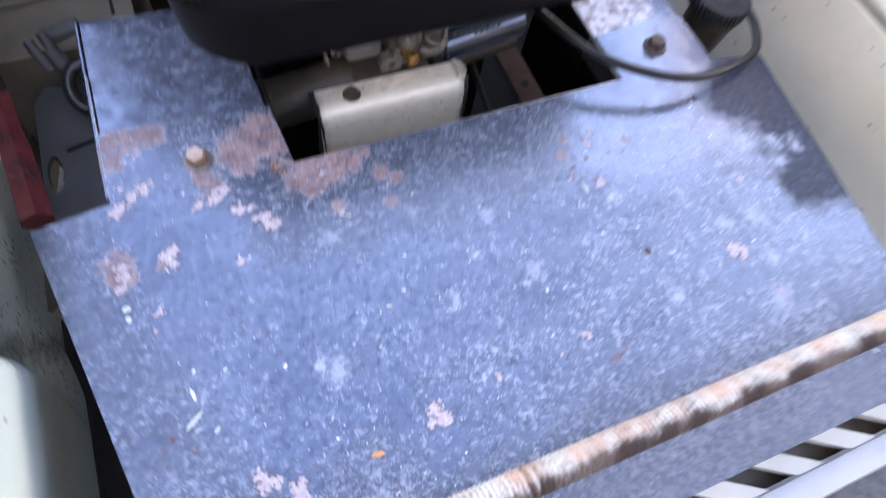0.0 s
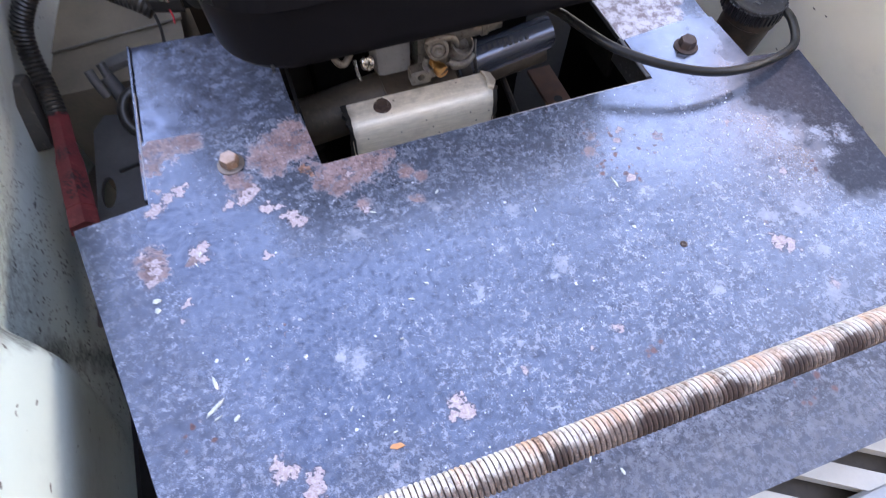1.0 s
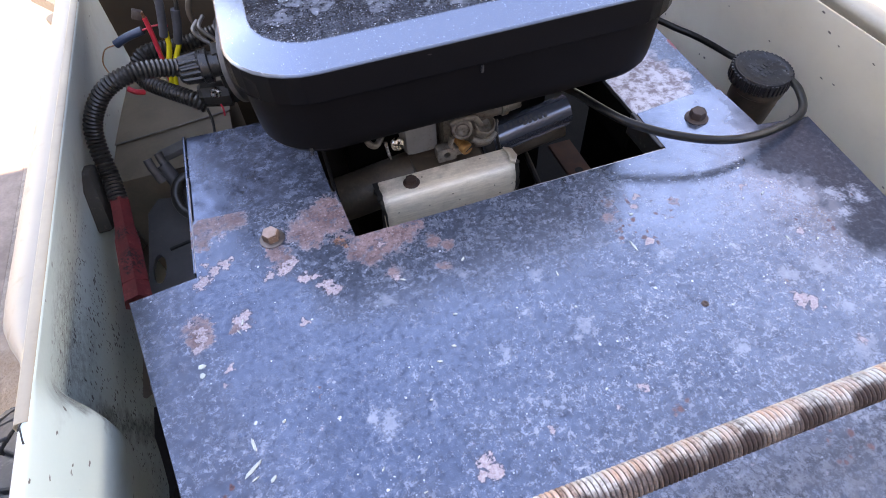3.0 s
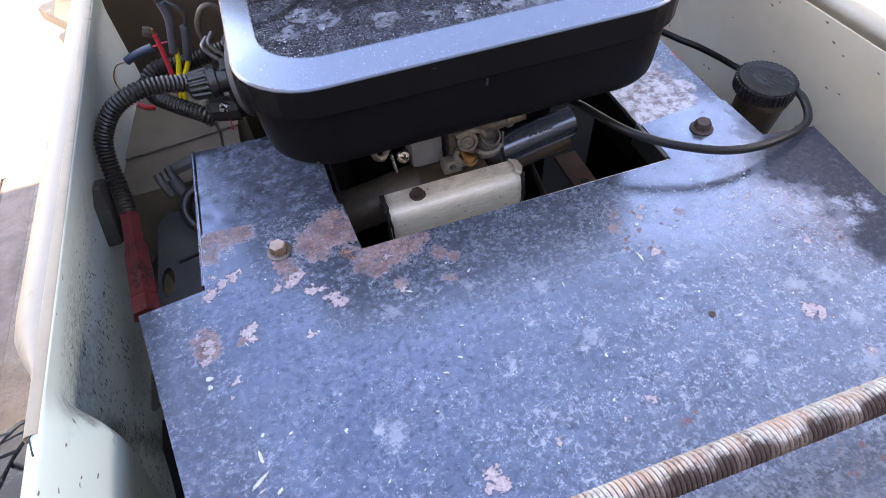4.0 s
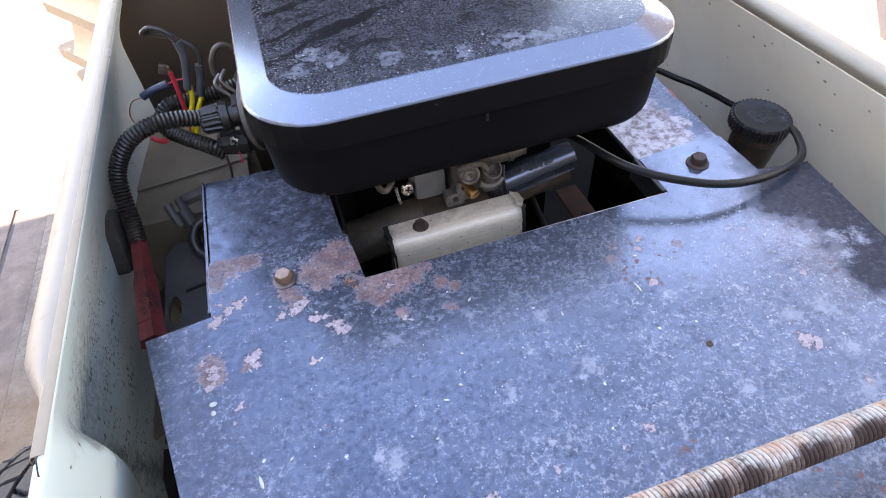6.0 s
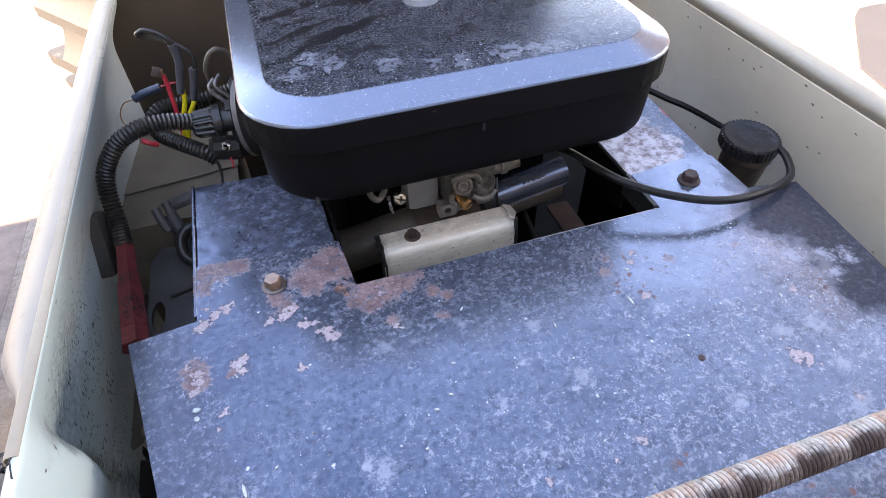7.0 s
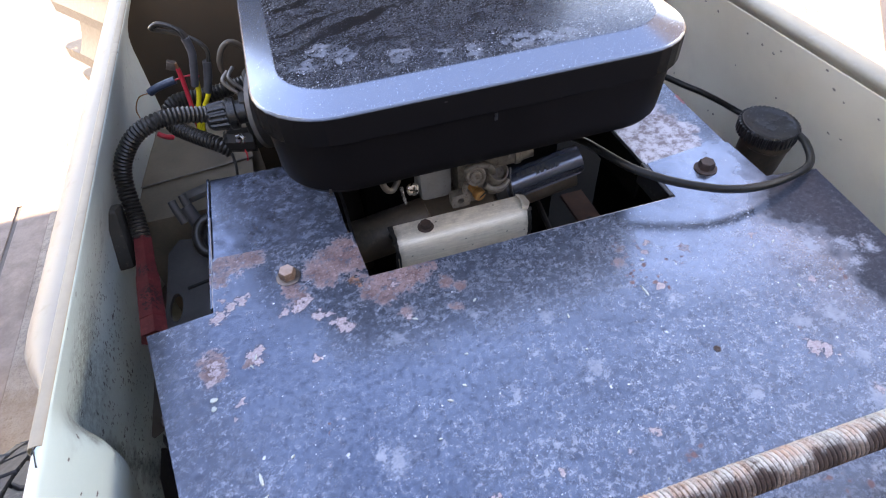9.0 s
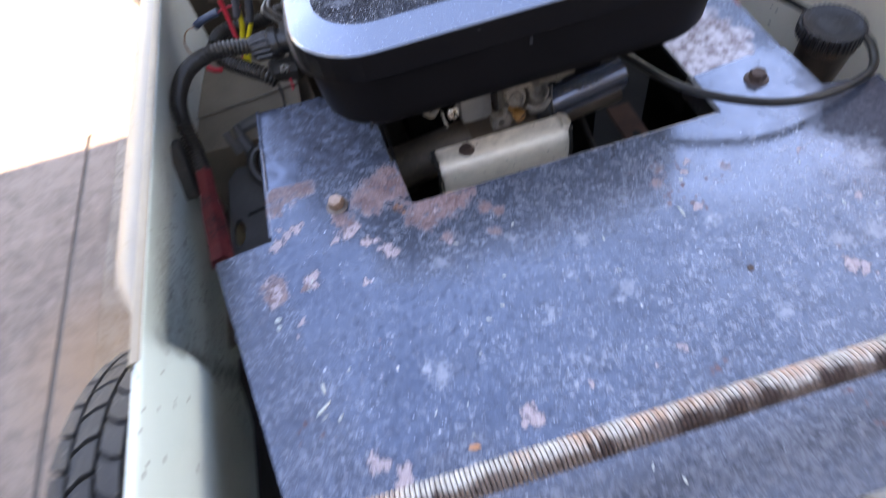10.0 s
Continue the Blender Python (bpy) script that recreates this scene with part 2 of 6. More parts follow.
    colour = m.mix(mul(rim, m.ramp(fleck, 0.46, 0.60, 0.0, 0.65)), colour, (0.42, 0.36, 0.38))
    pits = mul(m.ramp(m.noise(420, 3, 0.6), 0.60, 0.68), m.ramp(v, 0.3, 0.7))
    colour = m.mix(mul(pits, 0.75), colour, (0.040, 0.022, 0.020))
    # small dark red pits eaten through the scale, in loose swarms
    swarm = soft(((0.204, -0.046, 0.020), (0.200, -0.064, 0.016), (0.215, -0.078, 0.013), (0.246, -0.054, 0.014), (0.331, -0.106, 0.014), (0.353, -0.124, 0.012), (0.389, -0.102, 0.012), (-0.115, -0.172, 0.012), (-0.060, -0.118, 0.010), (0.236, -0.258, 0.018), (0.290, -0.155, 0.008), (0.160, -0.210, 0.008)), 1.2)
    d, c = m.voronoi(210, m.vec("ADD", flat, m.vec("MULTIPLY", wob, (0.35, 0.35, 0.0))))
    rgb = m.split(c)
    red = mul(m.math("GREATER_THAN", m.math("ADD", rgb[0], mul(swarm, 0.7)), 1.0), m.ramp(m.math("DIVIDE", m.math("ADD", d, mul(m.math("SUBTRACT", fleck, 0.5), 0.5)), m.ramp(rgb[1], 0, 1, 0.25, 0.55)), 1.0, 0.6))
    colour = m.mix(mul(red, 0.9), colour, m.mix(m.ramp(grain, 0.4, 0.6), (0.060, 0.022, 0.022), (0.170, 0.075, 0.070)))
    # flaked paint: solid pinkish white islands with a dark undercut
    white = (((-0.118, -0.001, 0.0060), (-0.123, -0.004, 0.0050), (-0.111, 0.005, 0.0055), (-0.103, 0.010, 0.0060), (-0.099, 0.013, 0.0040), (-0.117, 0.014, 0.0030), (-0.058, -0.012, 0.0060), (-0.052, -0.006, 0.0050), (-0.046, -0.026, 0.0050), (-0.037, -0.026, 0.0034), (-0.070, -0.014, 0.0045)),
             ((-0.030, -0.038, 0.0060), (-0.027, -0.044, 0.0060), (-0.036, -0.036, 0.0040), (-0.094, -0.045, 0.0062), (-0.099, -0.046, 0.0050), (-0.095, -0.053, 0.0045), (-0.132, -0.037, 0.0036), (-0.125, -0.046, 0.0050), (-0.124, -0.053, 0.0045), (-0.128, -0.060, 0.0040), (0.020, -0.049, 0.0040)),
             ((0.033, -0.199, 0.0060), (0.037, -0.206, 0.0060), (0.028, -0.206, 0.0045), (0.285, -0.168, 0.0062), (0.291, -0.174, 0.0058), (0.282, -0.173, 0.0040), (-0.072, -0.203, 0.0065), (-0.066, -0.206, 0.0040), (-0.055, -0.213, 0.0055), (-0.057, -0.220, 0.0060)),
             ((0.018, -0.014, 0.0035), (0.214, -0.087, 0.0048), (0.222, -0.050, 0.0042), (0.326, -0.117, 0.0040), (0.229, -0.041, 0.0040), (0.300, -0.208, 0.0040), (0.315, -0.063, 0.0034), (-0.108, -0.083, 0.0030), (-0.111, -0.094, 0.0028), (-0.053, -0.064, 0.0028), (0.079, -0.195, 0.0032), (0.146, -0.189, 0.0032), (0.125, -0.195, 0.0026)))
    chips = most(*[patch(group, 0.43, 0.07, 1.55, 240.0, 3.0, 1.42) for group in white])
    under = most(*[patch(group, 0.22, 0.16, 1.10, 240.0, 3.0, 1.42) for group in white])
    colour = m.mix(mul(under, 0.55), colour, (0.070, 0.050, 0.055))
    colour = m.mix(chips, colour, m.mix(m.ramp(grain, 0.40, 0.62), (0.275, 0.205, 0.215), (0.455, 0.395, 0.420)))
    # whitish paint peeling off the rear strip over rust
    peel = m.math("ADD", soft(((0.303, 0.088, 0.026), (0.325, 0.088, 0.022), (0.290, 0.085, 0.020), (0.318, 0.105, 0.026), (0.336, 0.109, 0.020), (0.300, 0.115, 0.026), (0.325, 0.130, 0.026), (0.296, 0.064, 0.018), (0.318, 0.066, 0.018), (0.340, 0.072, 0.016), (0.352, 0.090, 0.014)), 1.4), mul(m.math("SUBTRACT", m.noise(110, 6, 0.7), 0.5), 0.9))
    peel = mul(m.ramp(peel, 0.16, 0.42), lower)
    peel_colour = m.mix(m.ramp(m.noise(85, 9, 0.72, None, 0.1), 0.42, 0.55), (0.200, 0.150, 0.155), (0.56, 0.53, 0.57))
    colour = m.mix(mul(peel, 0.92), colour, peel_colour)
    # oil: the far edge's dark reflection, put into the colour as a ragged patch
    oil = soft(((0.428, -0.015, 0.060), (0.414, -0.050, 0.055), (0.410, -0.085, 0.048), (0.402, -0.125, 0.036), (0.385, -0.035, 0.034), (0.362, -0.046, 0.022), (0.382, -0.135, 0.026)), 1.5)
    oil = m.ramp(m.math("ADD", oil, mul(m.math("SUBTRACT", mid, 0.5), 0.8)), 0.10, 0.50)
    oil = mul(oil, m.ramp(m.math("ADD", mul(fleck, 0.5), mul(swirl, 0.5)), 0.46, 0.60, 1.0, 0.92))
    oil = mul(oil, m.ramp(bloom, 0.1, 0.6, 1.0, 0.1))
    colour = m.mix(mul(oil, 0.90), colour, (0.018, 0.020, 0.027))
    colour = m.mix(mul(patch(((-0.013, 0.001, 0.0042), (-0.010, -0.006, 0.0030)), 0.34, 0.25, 1.5, 260.0), 0.8), colour, (0.40, 0.19, 0.12))
    worn = most(mul(rust, 0.9), red, chips, mul(bloom, 0.8), peel, mul(dust, 0.9))
    dull = most(worn, mul(mottle, 0.42))
    m.set(Base_Color=colour, Specular_IOR_Level=m.ramp(most(oil, mul(mottle, 0.8)), 0.0, 1.0, 0.5, 0.12), Metallic=m.ramp(most(dull, oil), 0.0, 0.7, 0.86, 0.0),
          Roughness=m.math("ADD", m.ramp(mid, 0.35, 0.7, 0.14, 0.24), m.math("ADD", mul(worn, 0.35), mul(mottle, 0.08))))
    m.bump(m.math("ADD", m.math("ADD", mul(grain, 0.25), mul(fleck, 0.16)), m.math("ADD", mul(chips, 0.6), mul(rust, 0.2))), 0.15, 0.0006)
    return m.mat


def body_paint(name, dark, light, dirt=0.36):
    m = Nodes(name)
    xyz = m.split(m.place)
    cloud, grain = m.noise(7, 4), m.noise(300, 4)
    colour = m.mix(m.ramp(cloud, 0.35, 0.65), dark, light)
    grime = m.math("MULTIPLY", m.ramp(m.noise(38, 7, 0.75), 0.48, 0.68), m.ramp(m.noise(6, 2), 0.42, 0.62))
    colour = m.mix(m.math("MULTIPLY", grime, dirt), colour, (0.20, 0.21, 0.19))
    # the left wall turns warmer towards the back, in ragged patches
    dusty = m.math("MULTIPLY", m.ramp(xyz[1], 0.02, 0.34, 0.0, 0.62), m.math("MULTIPLY", m.ramp(xyz[0], 0.0, -0.1), m.ramp(m.noise(22, 6, 0.7), 0.34, 0.62, 0.55, 1.0)))
    colour = m.mix(dusty, colour, (0.65, 0.615, 0.55))
    # scuffs where the lid rubbed, and a smear of grease along the crease
    ragged = m.vec("ADD", m.place, m.vec("MULTIPLY", m.vec("SUBTRACT", m.noise(60, 5), (0.5, 0.5, 0.5)), (0.04, 0.04, 0.04)))
    left = m.ramp(xyz[0], -0.15, -0.17)
    d = m.vec("DISTANCE", m.vec("MULTIPLY", ragged, (0.5, 1.0, 1.0)), (-0.110, -0.005, -0.015))
    scuff = m.math("MULTIPLY", m.ramp(d, 0.085, 0.010, 0.0, 0.85), m.ramp(m.noise(150, 8, 0.82), 0.43, 0.57))
    rxyz = m.split(ragged)
    line = m.math("ABSOLUTE", m.math("ADD", m.math("ADD", rxyz[1], 0.074), m.math("MULTIPLY", rxyz[2], 0.40)))
    grease = m.math("MULTIPLY", m.math("MULTIPLY", m.ramp(line, 0.020, 0.002), m.ramp(xyz[2], 0.056, 0.02)), m.math("MULTIPLY", left, m.ramp(m.noise(90, 7, 0.8), 0.30, 0.54)))
    colour = m.mix(m.math("MULTIPLY", m.math("MAXIMUM", m.math("MULTIPLY", scuff, left), grease), 0.80), colour, (0.060, 0.062, 0.056))
    zone = m.math("MULTIPLY", left, m.math("MULTIPLY", m.ramp(xyz[2], 0.050, 0.025), m.math("MULTIPLY", m.ramp(xyz[1], 0.16, 0.09), m.ramp(xyz[1], -0.09, -0.03))))
    warp = m.vec("ADD", m.place, m.vec("MULTIPLY", m.noise(140, 3), (0.006, 0.006, 0.006)))
    for seed, scale, share, size in ((0.0, 1.0, 0.50, 0.30), (5.0, 1.7, 0.55, 0.32)):
        nick_d, nick_c = m.voronoi(scale, m.vec("ADD", m.vec("MULTIPLY", warp, (120.0, 190.0, 105.0)), (seed, seed, seed)))
        nicks = m.math("MULTIPLY", m.math("MULTIPLY", m.math("GREATER_THAN", m.split(nick_c)[0], share), m.ramp(nick_d, size, size * 0.7)), m.math("MULTIPLY", zone, m.ramp(m.noise(30, 3), 0.42, 0.5)))
        colour = m.mix(m.math("MULTIPLY", nicks, 0.92), colour, (0.030, 0.029, 0.025))
    for scale, share, size in ((70, 0.80, 0.15), (32, 0.80, 0.09)):
        flecks, pick = m.voronoi(scale, m.vec("ADD", m.vec("MULTIPLY", warp, (1.0, 1.0, 1.6)), (2.0, 0.0, 0.0)))
        chips = m.math("MULTIPLY", m.math("GREATER_THAN", m.split(pick)[0], share), m.ramp(flecks, size, size * 0.6))
        colour = m.mix(m.math("MULTIPLY", chips, 0.88), colour, (0.05, 0.04, 0.032))
    m.set(Base_Color=colour, Roughness=m.ramp(grain, 0.3, 0.7, 0.34, 0.5))
    m.bump(grain, 0.12, 0.0005)
    return m.mat


def spring_wire():
    m = Nodes("rusty_white_spring_wire")
    xyz = m.split(m.place)
    fine = m.noise(620, 4, 0.7)
    # every turn of the wire wears a little differently from its neighbours
    turn = m.noise(1.0, 2, 0.5, m.vec("MULTIPLY", m.place, (330.0, 55.0, 55.0)))
    run = m.noise(1.0, 4, 0.6, m.vec("MULTIPLY", m.place, (46.0, 30.0, 30.0)))
    side = m.math("ADD", m.math("MULTIPLY", xyz[2], 0.15), xyz[1])
    low, crown = m.ramp(side, -0.2368, -0.2440), m.ramp(side, -0.2405, -0.2350)
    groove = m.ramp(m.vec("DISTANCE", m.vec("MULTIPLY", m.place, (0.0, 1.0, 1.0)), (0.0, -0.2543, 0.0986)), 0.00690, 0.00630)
    line = m.math("ADD", xyz[0], m.math("MULTIPLY", m.math("SUBTRACT", turn, 0.5), 0.022))

    def stretches(spots):
        total = 0.0
        for x, r in spots:
            total = m.math("MAXIMUM", m.ramp(m.math("ABSOLUTE", m.math("SUBTRACT", line, x)), r, r * 0.5), total)
        return total

    colour = m.mix(m.ramp(fine, 0.35, 0.65), (0.37, 0.355, 0.330), (0.52, 0.500, 0.465))
    # orange bloom along the crown in stretches
    tinge = stretches(((0.014, 0.007), (0.044, 0.012), (0.076, 0.016), (0.098, 0.016), (0.122, 0.008), (0.150, 0.014), (0.182, 0.010), (0.21, 0.012), (0.25, 0.016), (-0.06, 0.02)))
    tinge = m.math("MULTIPLY", tinge, m.math("MULTIPLY", m.ramp(crown, 0.0, 0.5, 0.15, 1.0), m.ramp(m.math("ADD", turn, m.math("MULTIPLY", fine, 0.4)), 0.54, 0.86, 0.1, 0.8)))
    colour = m.mix(tinge, colour, (0.44, 0.225, 0.135))
    # rust plus painted shade below and in the grooves, near black where thickest
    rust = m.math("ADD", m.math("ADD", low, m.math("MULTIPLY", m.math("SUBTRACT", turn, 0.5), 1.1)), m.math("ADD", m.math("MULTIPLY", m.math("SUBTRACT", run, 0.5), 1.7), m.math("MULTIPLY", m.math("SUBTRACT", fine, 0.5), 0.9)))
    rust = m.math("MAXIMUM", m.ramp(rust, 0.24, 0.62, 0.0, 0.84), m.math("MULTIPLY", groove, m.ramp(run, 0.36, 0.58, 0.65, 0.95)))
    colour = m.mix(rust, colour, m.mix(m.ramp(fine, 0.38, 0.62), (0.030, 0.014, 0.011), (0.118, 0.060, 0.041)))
    deep = m.math("MULTIPLY", stretches(((0.094, 0.013), (0.112, 0.010), (0.130, 0.008), (0.050, 0.007), (0.162, 0.012), (0.19, 0.012), (0.235, 0.010), (-0.03, 0.008))), m.ramp(m.math("ADD", low, m.math("ADD", m.math("MULTIPLY", m.math("SUBTRACT", fine, 0.5), 1.6), m.math("MULTIPLY", m.math("SUBTRACT", turn, 0.5), 1.0))), -0.05, 0.42))
    colour = m.mix(m.math("MULTIPLY", deep, 0.92), colour, m.mix(m.ramp(fine, 0.38, 0.62), (0.012, 0.006, 0.005), (0.048, 0.023, 0.018)))
    pits = m.math("MULTIPLY", m.ramp(m.noise(330, 5, 0.75, m.vec("ADD", m.place, (3.0, 1.0, 0.0))), 0.52, 0.60), m.ramp(low, 0.0, 0.8, 0.40, 0.85))
    colour = m.mix(pits, colour, (0.045, 0.026, 0.020))
    rust = m.math("MAXIMUM", m.math("MAXIMUM", rust, pits), deep)
    m.set(Base_Color=colour, Roughness=m.ramp(rust, 0, 1, 0.5, 0.9), Metallic=0.0)
    m.bump(fine, 0.25, 0.0003)
    return m.mat


def lid_paint():
    m = Nodes("dusty_black_lid_paint")
    xyz = m.split(m.place)
    grain = m.noise(600, 4, 0.7)
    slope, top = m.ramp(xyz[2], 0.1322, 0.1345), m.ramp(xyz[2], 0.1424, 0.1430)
    # a film of dust on the flat top, wiped through in long wet strokes that run the same way
    wave = m.vec("ADD", m.place, m.vec("MULTIPLY", m.vec("SUBTRACT", m.noise(22, 3), (0.5, 0.5, 0.5)), (0.05, 0.05, 0.0)))
    turn = m.vec("MULTIPLY", m.vec("ADD", wave, m.vec("MULTIPLY", m.split(wave)[0], (0.0, -0.28, 0.0))), (14.0, 62.0, 0.0))
    stroke = m.ramp(m.noise(1.0, 3, 0.5, turn, 0.6), 0.53, 0.60)
    lanes = m.math("MULTIPLY", stroke, m.math("MULTIPLY", m.ramp(xyz[1], 0.085, 0.115), m.ramp(m.noise(9, 2), 0.36, 0.50)))
    film = m.math("MULTIPLY", m.ramp(m.noise(70, 7, 0.7), 0.34, 0.66, 0.25, 1.0), m.ramp(lanes, 0, 1, 1.0, 0.06))
    film = m.math("MULTIPLY", m.math("MULTIPLY", film, m.ramp(m.noise(420, 6, 0.8), 0.36, 0.66, 0.2, 1.0)), m.math("MULTIPLY", top, 0.19))
    pale = m.blobs(m.vec("ADD", m.vec("MULTIPLY", m.place, (1.0, 1.0, 0.0)), m.vec("MULTIPLY", m.vec("SUBTRACT", m.noise(110, 6), (0.5, 0.5, 0.5)), (0.030, 0.030, 0.0))),
                   ((0.006, 0.106, 0.012), (0.020, 0.092, 0.011), (-0.010, 0.085, 0.010), (0.061, 0.078, 0.012), (0.114, 0.064, 0.010), (0.151, 0.066, 0.013), (0.172, 0.062, 0.010), (0.188, 0.060, 0.010), (0.090, 0.070, 0.008)))
    pale = m.math("MULTIPLY", m.math("MULTIPLY", pale, m.ramp(m.noise(190, 7, 0.75), 0.42, 0.58)), m.math("MULTIPLY", top, 0.62))
    dots = 0.0
    for scale, size, share in ((110, 0.13, 0.62), (210, 0.19, 0.50), (390, 0.28, 0.42), (640, 0.34, 0.40)):
        d, c = m.voronoi(scale)
        rgb = m.split(c)
        dots = m.math("MAXIMUM", dots, m.math("MULTIPLY", m.math("GREATER_THAN", rgb[0], share), m.math("MULTIPLY", m.ramp(m.math("DIVIDE", d, m.ramp(rgb[1], 0, 1, size * 0.4, size)), 1.0, 0.6), m.ramp(rgb[2], 0, 1, 0.25, 1.0))))
    dots = m.math("MULTIPLY", dots, m.math("MULTIPLY", m.ramp(m.math("MAXIMUM", top, m.math("MULTIPLY", slope, 0.09)), 0, 1, 0.0, 0.9), m.ramp(lanes, 0, 1, 1.0, 0.12)))
    film = m.math("MAXIMUM", film, pale)
    # chips knocked off the turned edges
    ragged = m.vec("ADD", m.place, m.vec("MULTIPLY", m.vec("SUBTRACT", m.noise(160, 5), (0.5, 0.5, 0.5)), (0.008, 0.008, 0.003)))
    d, c = m.voronoi(1.0, m.vec("MULTIPLY", ragged, (75.0, 75.0, 170.0)))
    edge = m.math("MAXIMUM", m.math("MULTIPLY", m.ramp(xyz[2], 0.1275, 0.1300), m.ramp(xyz[2], 0.1350, 0.1335)), m.math("MULTIPLY", m.ramp(xyz[2], 0.1140, 0.1115), 0.8))
    nick = m.math("MULTIPLY", m.math("MULTIPLY", m.math("GREATER_THAN", m.split(c)[0], 0.91), m.ramp(d, 0.26, 0.16)), edge)
    dust = m.math("MAXIMUM", m.math("MAXIMUM", film, dots), nick)
    # the slope's blue sky sheen, black sides and dim top are painted by height
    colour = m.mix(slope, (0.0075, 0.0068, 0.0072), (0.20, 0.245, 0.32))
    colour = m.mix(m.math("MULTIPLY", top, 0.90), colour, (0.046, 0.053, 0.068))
    colour = m.mix(m.math("MULTIPLY", m.math("MULTIPLY", lanes, top), 0.7), colour, (0.020, 0.023, 0.030))
    colour = m.mix(film, colour, (0.22, 0.25, 0.31))
    colour = m.mix(dots, colour, (0.78, 0.80, 0.84))
    colour = m.mix(nick, colour, (0.24, 0.25, 0.27))
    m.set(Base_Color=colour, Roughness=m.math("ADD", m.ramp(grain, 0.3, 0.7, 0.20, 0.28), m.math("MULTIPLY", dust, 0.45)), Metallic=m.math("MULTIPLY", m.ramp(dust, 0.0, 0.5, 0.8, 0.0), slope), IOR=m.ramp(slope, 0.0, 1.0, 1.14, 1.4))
    m.bump(grain, 0.05, 0.0003)
    return m.mat


def concrete(name, light, dark, rough_stone=False):
    m = Nodes(name)
    a, b, c = m.noise(1.6, 4), m.noise(26, 6, 0.7), m.noise(240 if not rough_stone else 95, 5, 0.75)
    colour = m.mix(m.ramp(m.math("ADD", m.math("MULTIPLY", a, 0.5), m.math("MULTIPLY", b, 0.5)), 0.42, 0.58), dark, light)
    colour = m.mix(m.ramp(c, 0.52, 0.7, 0.0, 0.75 if rough_stone else 0.42), colour, (0.12, 0.10, 0.085))
    stain = m.ramp(m.vec("DISTANCE", m.vec("ADD", m.place, m.vec("MULTIPLY", b, (0.1, 0.1, 0.0))), (-0.56, 0.34, -0.5)), 0.20, 0.03)
    colour = m.mix(m.math("MULTIPLY", stain, 0.6), colour, (0.30, 0.17, 0.085))
    m.set(Base_Color=colour, Roughness=0.88)
    m.bump(c, 0.9 if rough_stone else 0.25, 0.008 if rough_stone else 0.0015)
    return m.mat


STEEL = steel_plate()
PAINT = body_paint("pale_mint_body_paint", (0.575, 0.695, 0.665), (0.655, 0.765, 0.730))
# the right wall's paint is mixed warmer and brighter than the left
WARM_PAINT = body_paint("warm_body_paint", (0.79, 0.745, 0.615), (0.88, 0.835, 0.70), 0.10)
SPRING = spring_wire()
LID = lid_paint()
MANIFOLD = surface("oily_grey_brown_casting", (0.125, 0.092, 0.066), (0.058, 0.043, 0.032), (0.35, 0.55), metal=0.2, big=30, bump=0.2, dust=(0.14, 0.115, 0.09), dust_amount=0.2)
PAN = surface("black_satin_enamel", (0.0085, 0.0075, 0.0078), (0.0055, 0.005, 0.0052), (0.34, 0.45), big=20, fine=500, bump=0.05, ior=1.11)
SLAB = concrete("brushed_concrete", (0.275, 0.215, 0.180), (0.170, 0.130, 0.108))
ROUGH_SLAB = concrete("exposed_aggregate_concrete", (0.36, 0.305, 0.26), (0.20, 0.165, 0.14), True)
BULKHEAD = surface("stained_dark_plywood", (0.078, 0.046, 0.025), (0.040, 0.025, 0.014), (0.6, 0.8), big=6, fine=90, bump=0.2, depth=0.001)
SOOT = surface("oily_black_iron", (0.020, 0.017, 0.014), (0.008, 0.007, 0.006), (0.5, 0.75), big=25, bump=0.3, dust=(0.08, 0.055, 0.035), dust_amount=0.1)
RUBBER = surface("black_rubber_hose", (0.012, 0.012, 0.012), (0.006, 0.006, 0.006), (0.26, 0.36), big=40, fine=700, bump=0.1, dust=(0.05, 0.05, 0.05), dust_amount=0.06, ior=1.32)
LOOM = surface("black_corrugated_plastic", (0.036, 0.032, 0.028), (0.018, 0.016, 0.014), (0.26, 0.38), big=50, bump=0.06, dust=(0.16, 0.14, 0.12), dust_amount=0.05)
CONNECTOR = surface("grey_black_connector_plastic", (0.022, 0.021, 0.021), (0.012, 0.012, 0.012), (0.24, 0.36), big=60, bump=0.12, dust=(0.15, 0.14, 0.13), dust_amount=0.06)
RED_WIRE = surface("red_wire_sheath", (0.62, 0.035, 0.055), (0.50, 0.025, 0.04), (0.35, 0.45), big=60, bump=0.05)
RED_TAB = surface("scuffed_red_plastic", (0.30, 0.05, 0.045), (0.16, 0.028, 0.028), (0.4, 0.6), big=90, bump=0.1, dust=(0.30, 0.25, 0.25), dust_amount=0.3)
BROWN_CABLE = surface("dusty_brown_cable", (0.115, 0.088, 0.066), (0.065, 0.050, 0.038), (0.4, 0.6), big=60, bump=0.1)
YELLOW_WIRE = surface("yellow_wire_sheath", (0.70, 0.55, 0.02), (0.58, 0.44, 0.02), (0.35, 0.45), big=60, bump=0.05)
BLUE_WIRE = surface("dark_blue_sleeve", (0.030, 0.050, 0.085), (0.018, 0.030, 0.055), (0.35, 0.5), big=60, bump=0.05)
GREY_SLEEVE = surface("grey_heat_shrink", (0.085, 0.085, 0.095), (0.045, 0.045, 0.052), (0.35, 0.5), big=60, bump=0.1)
COPPER = surface("bare_copper_wire", (0.55, 0.33, 0.20), (0.40, 0.22, 0.13), (0.3, 0.45), metal=1.0, big=60)
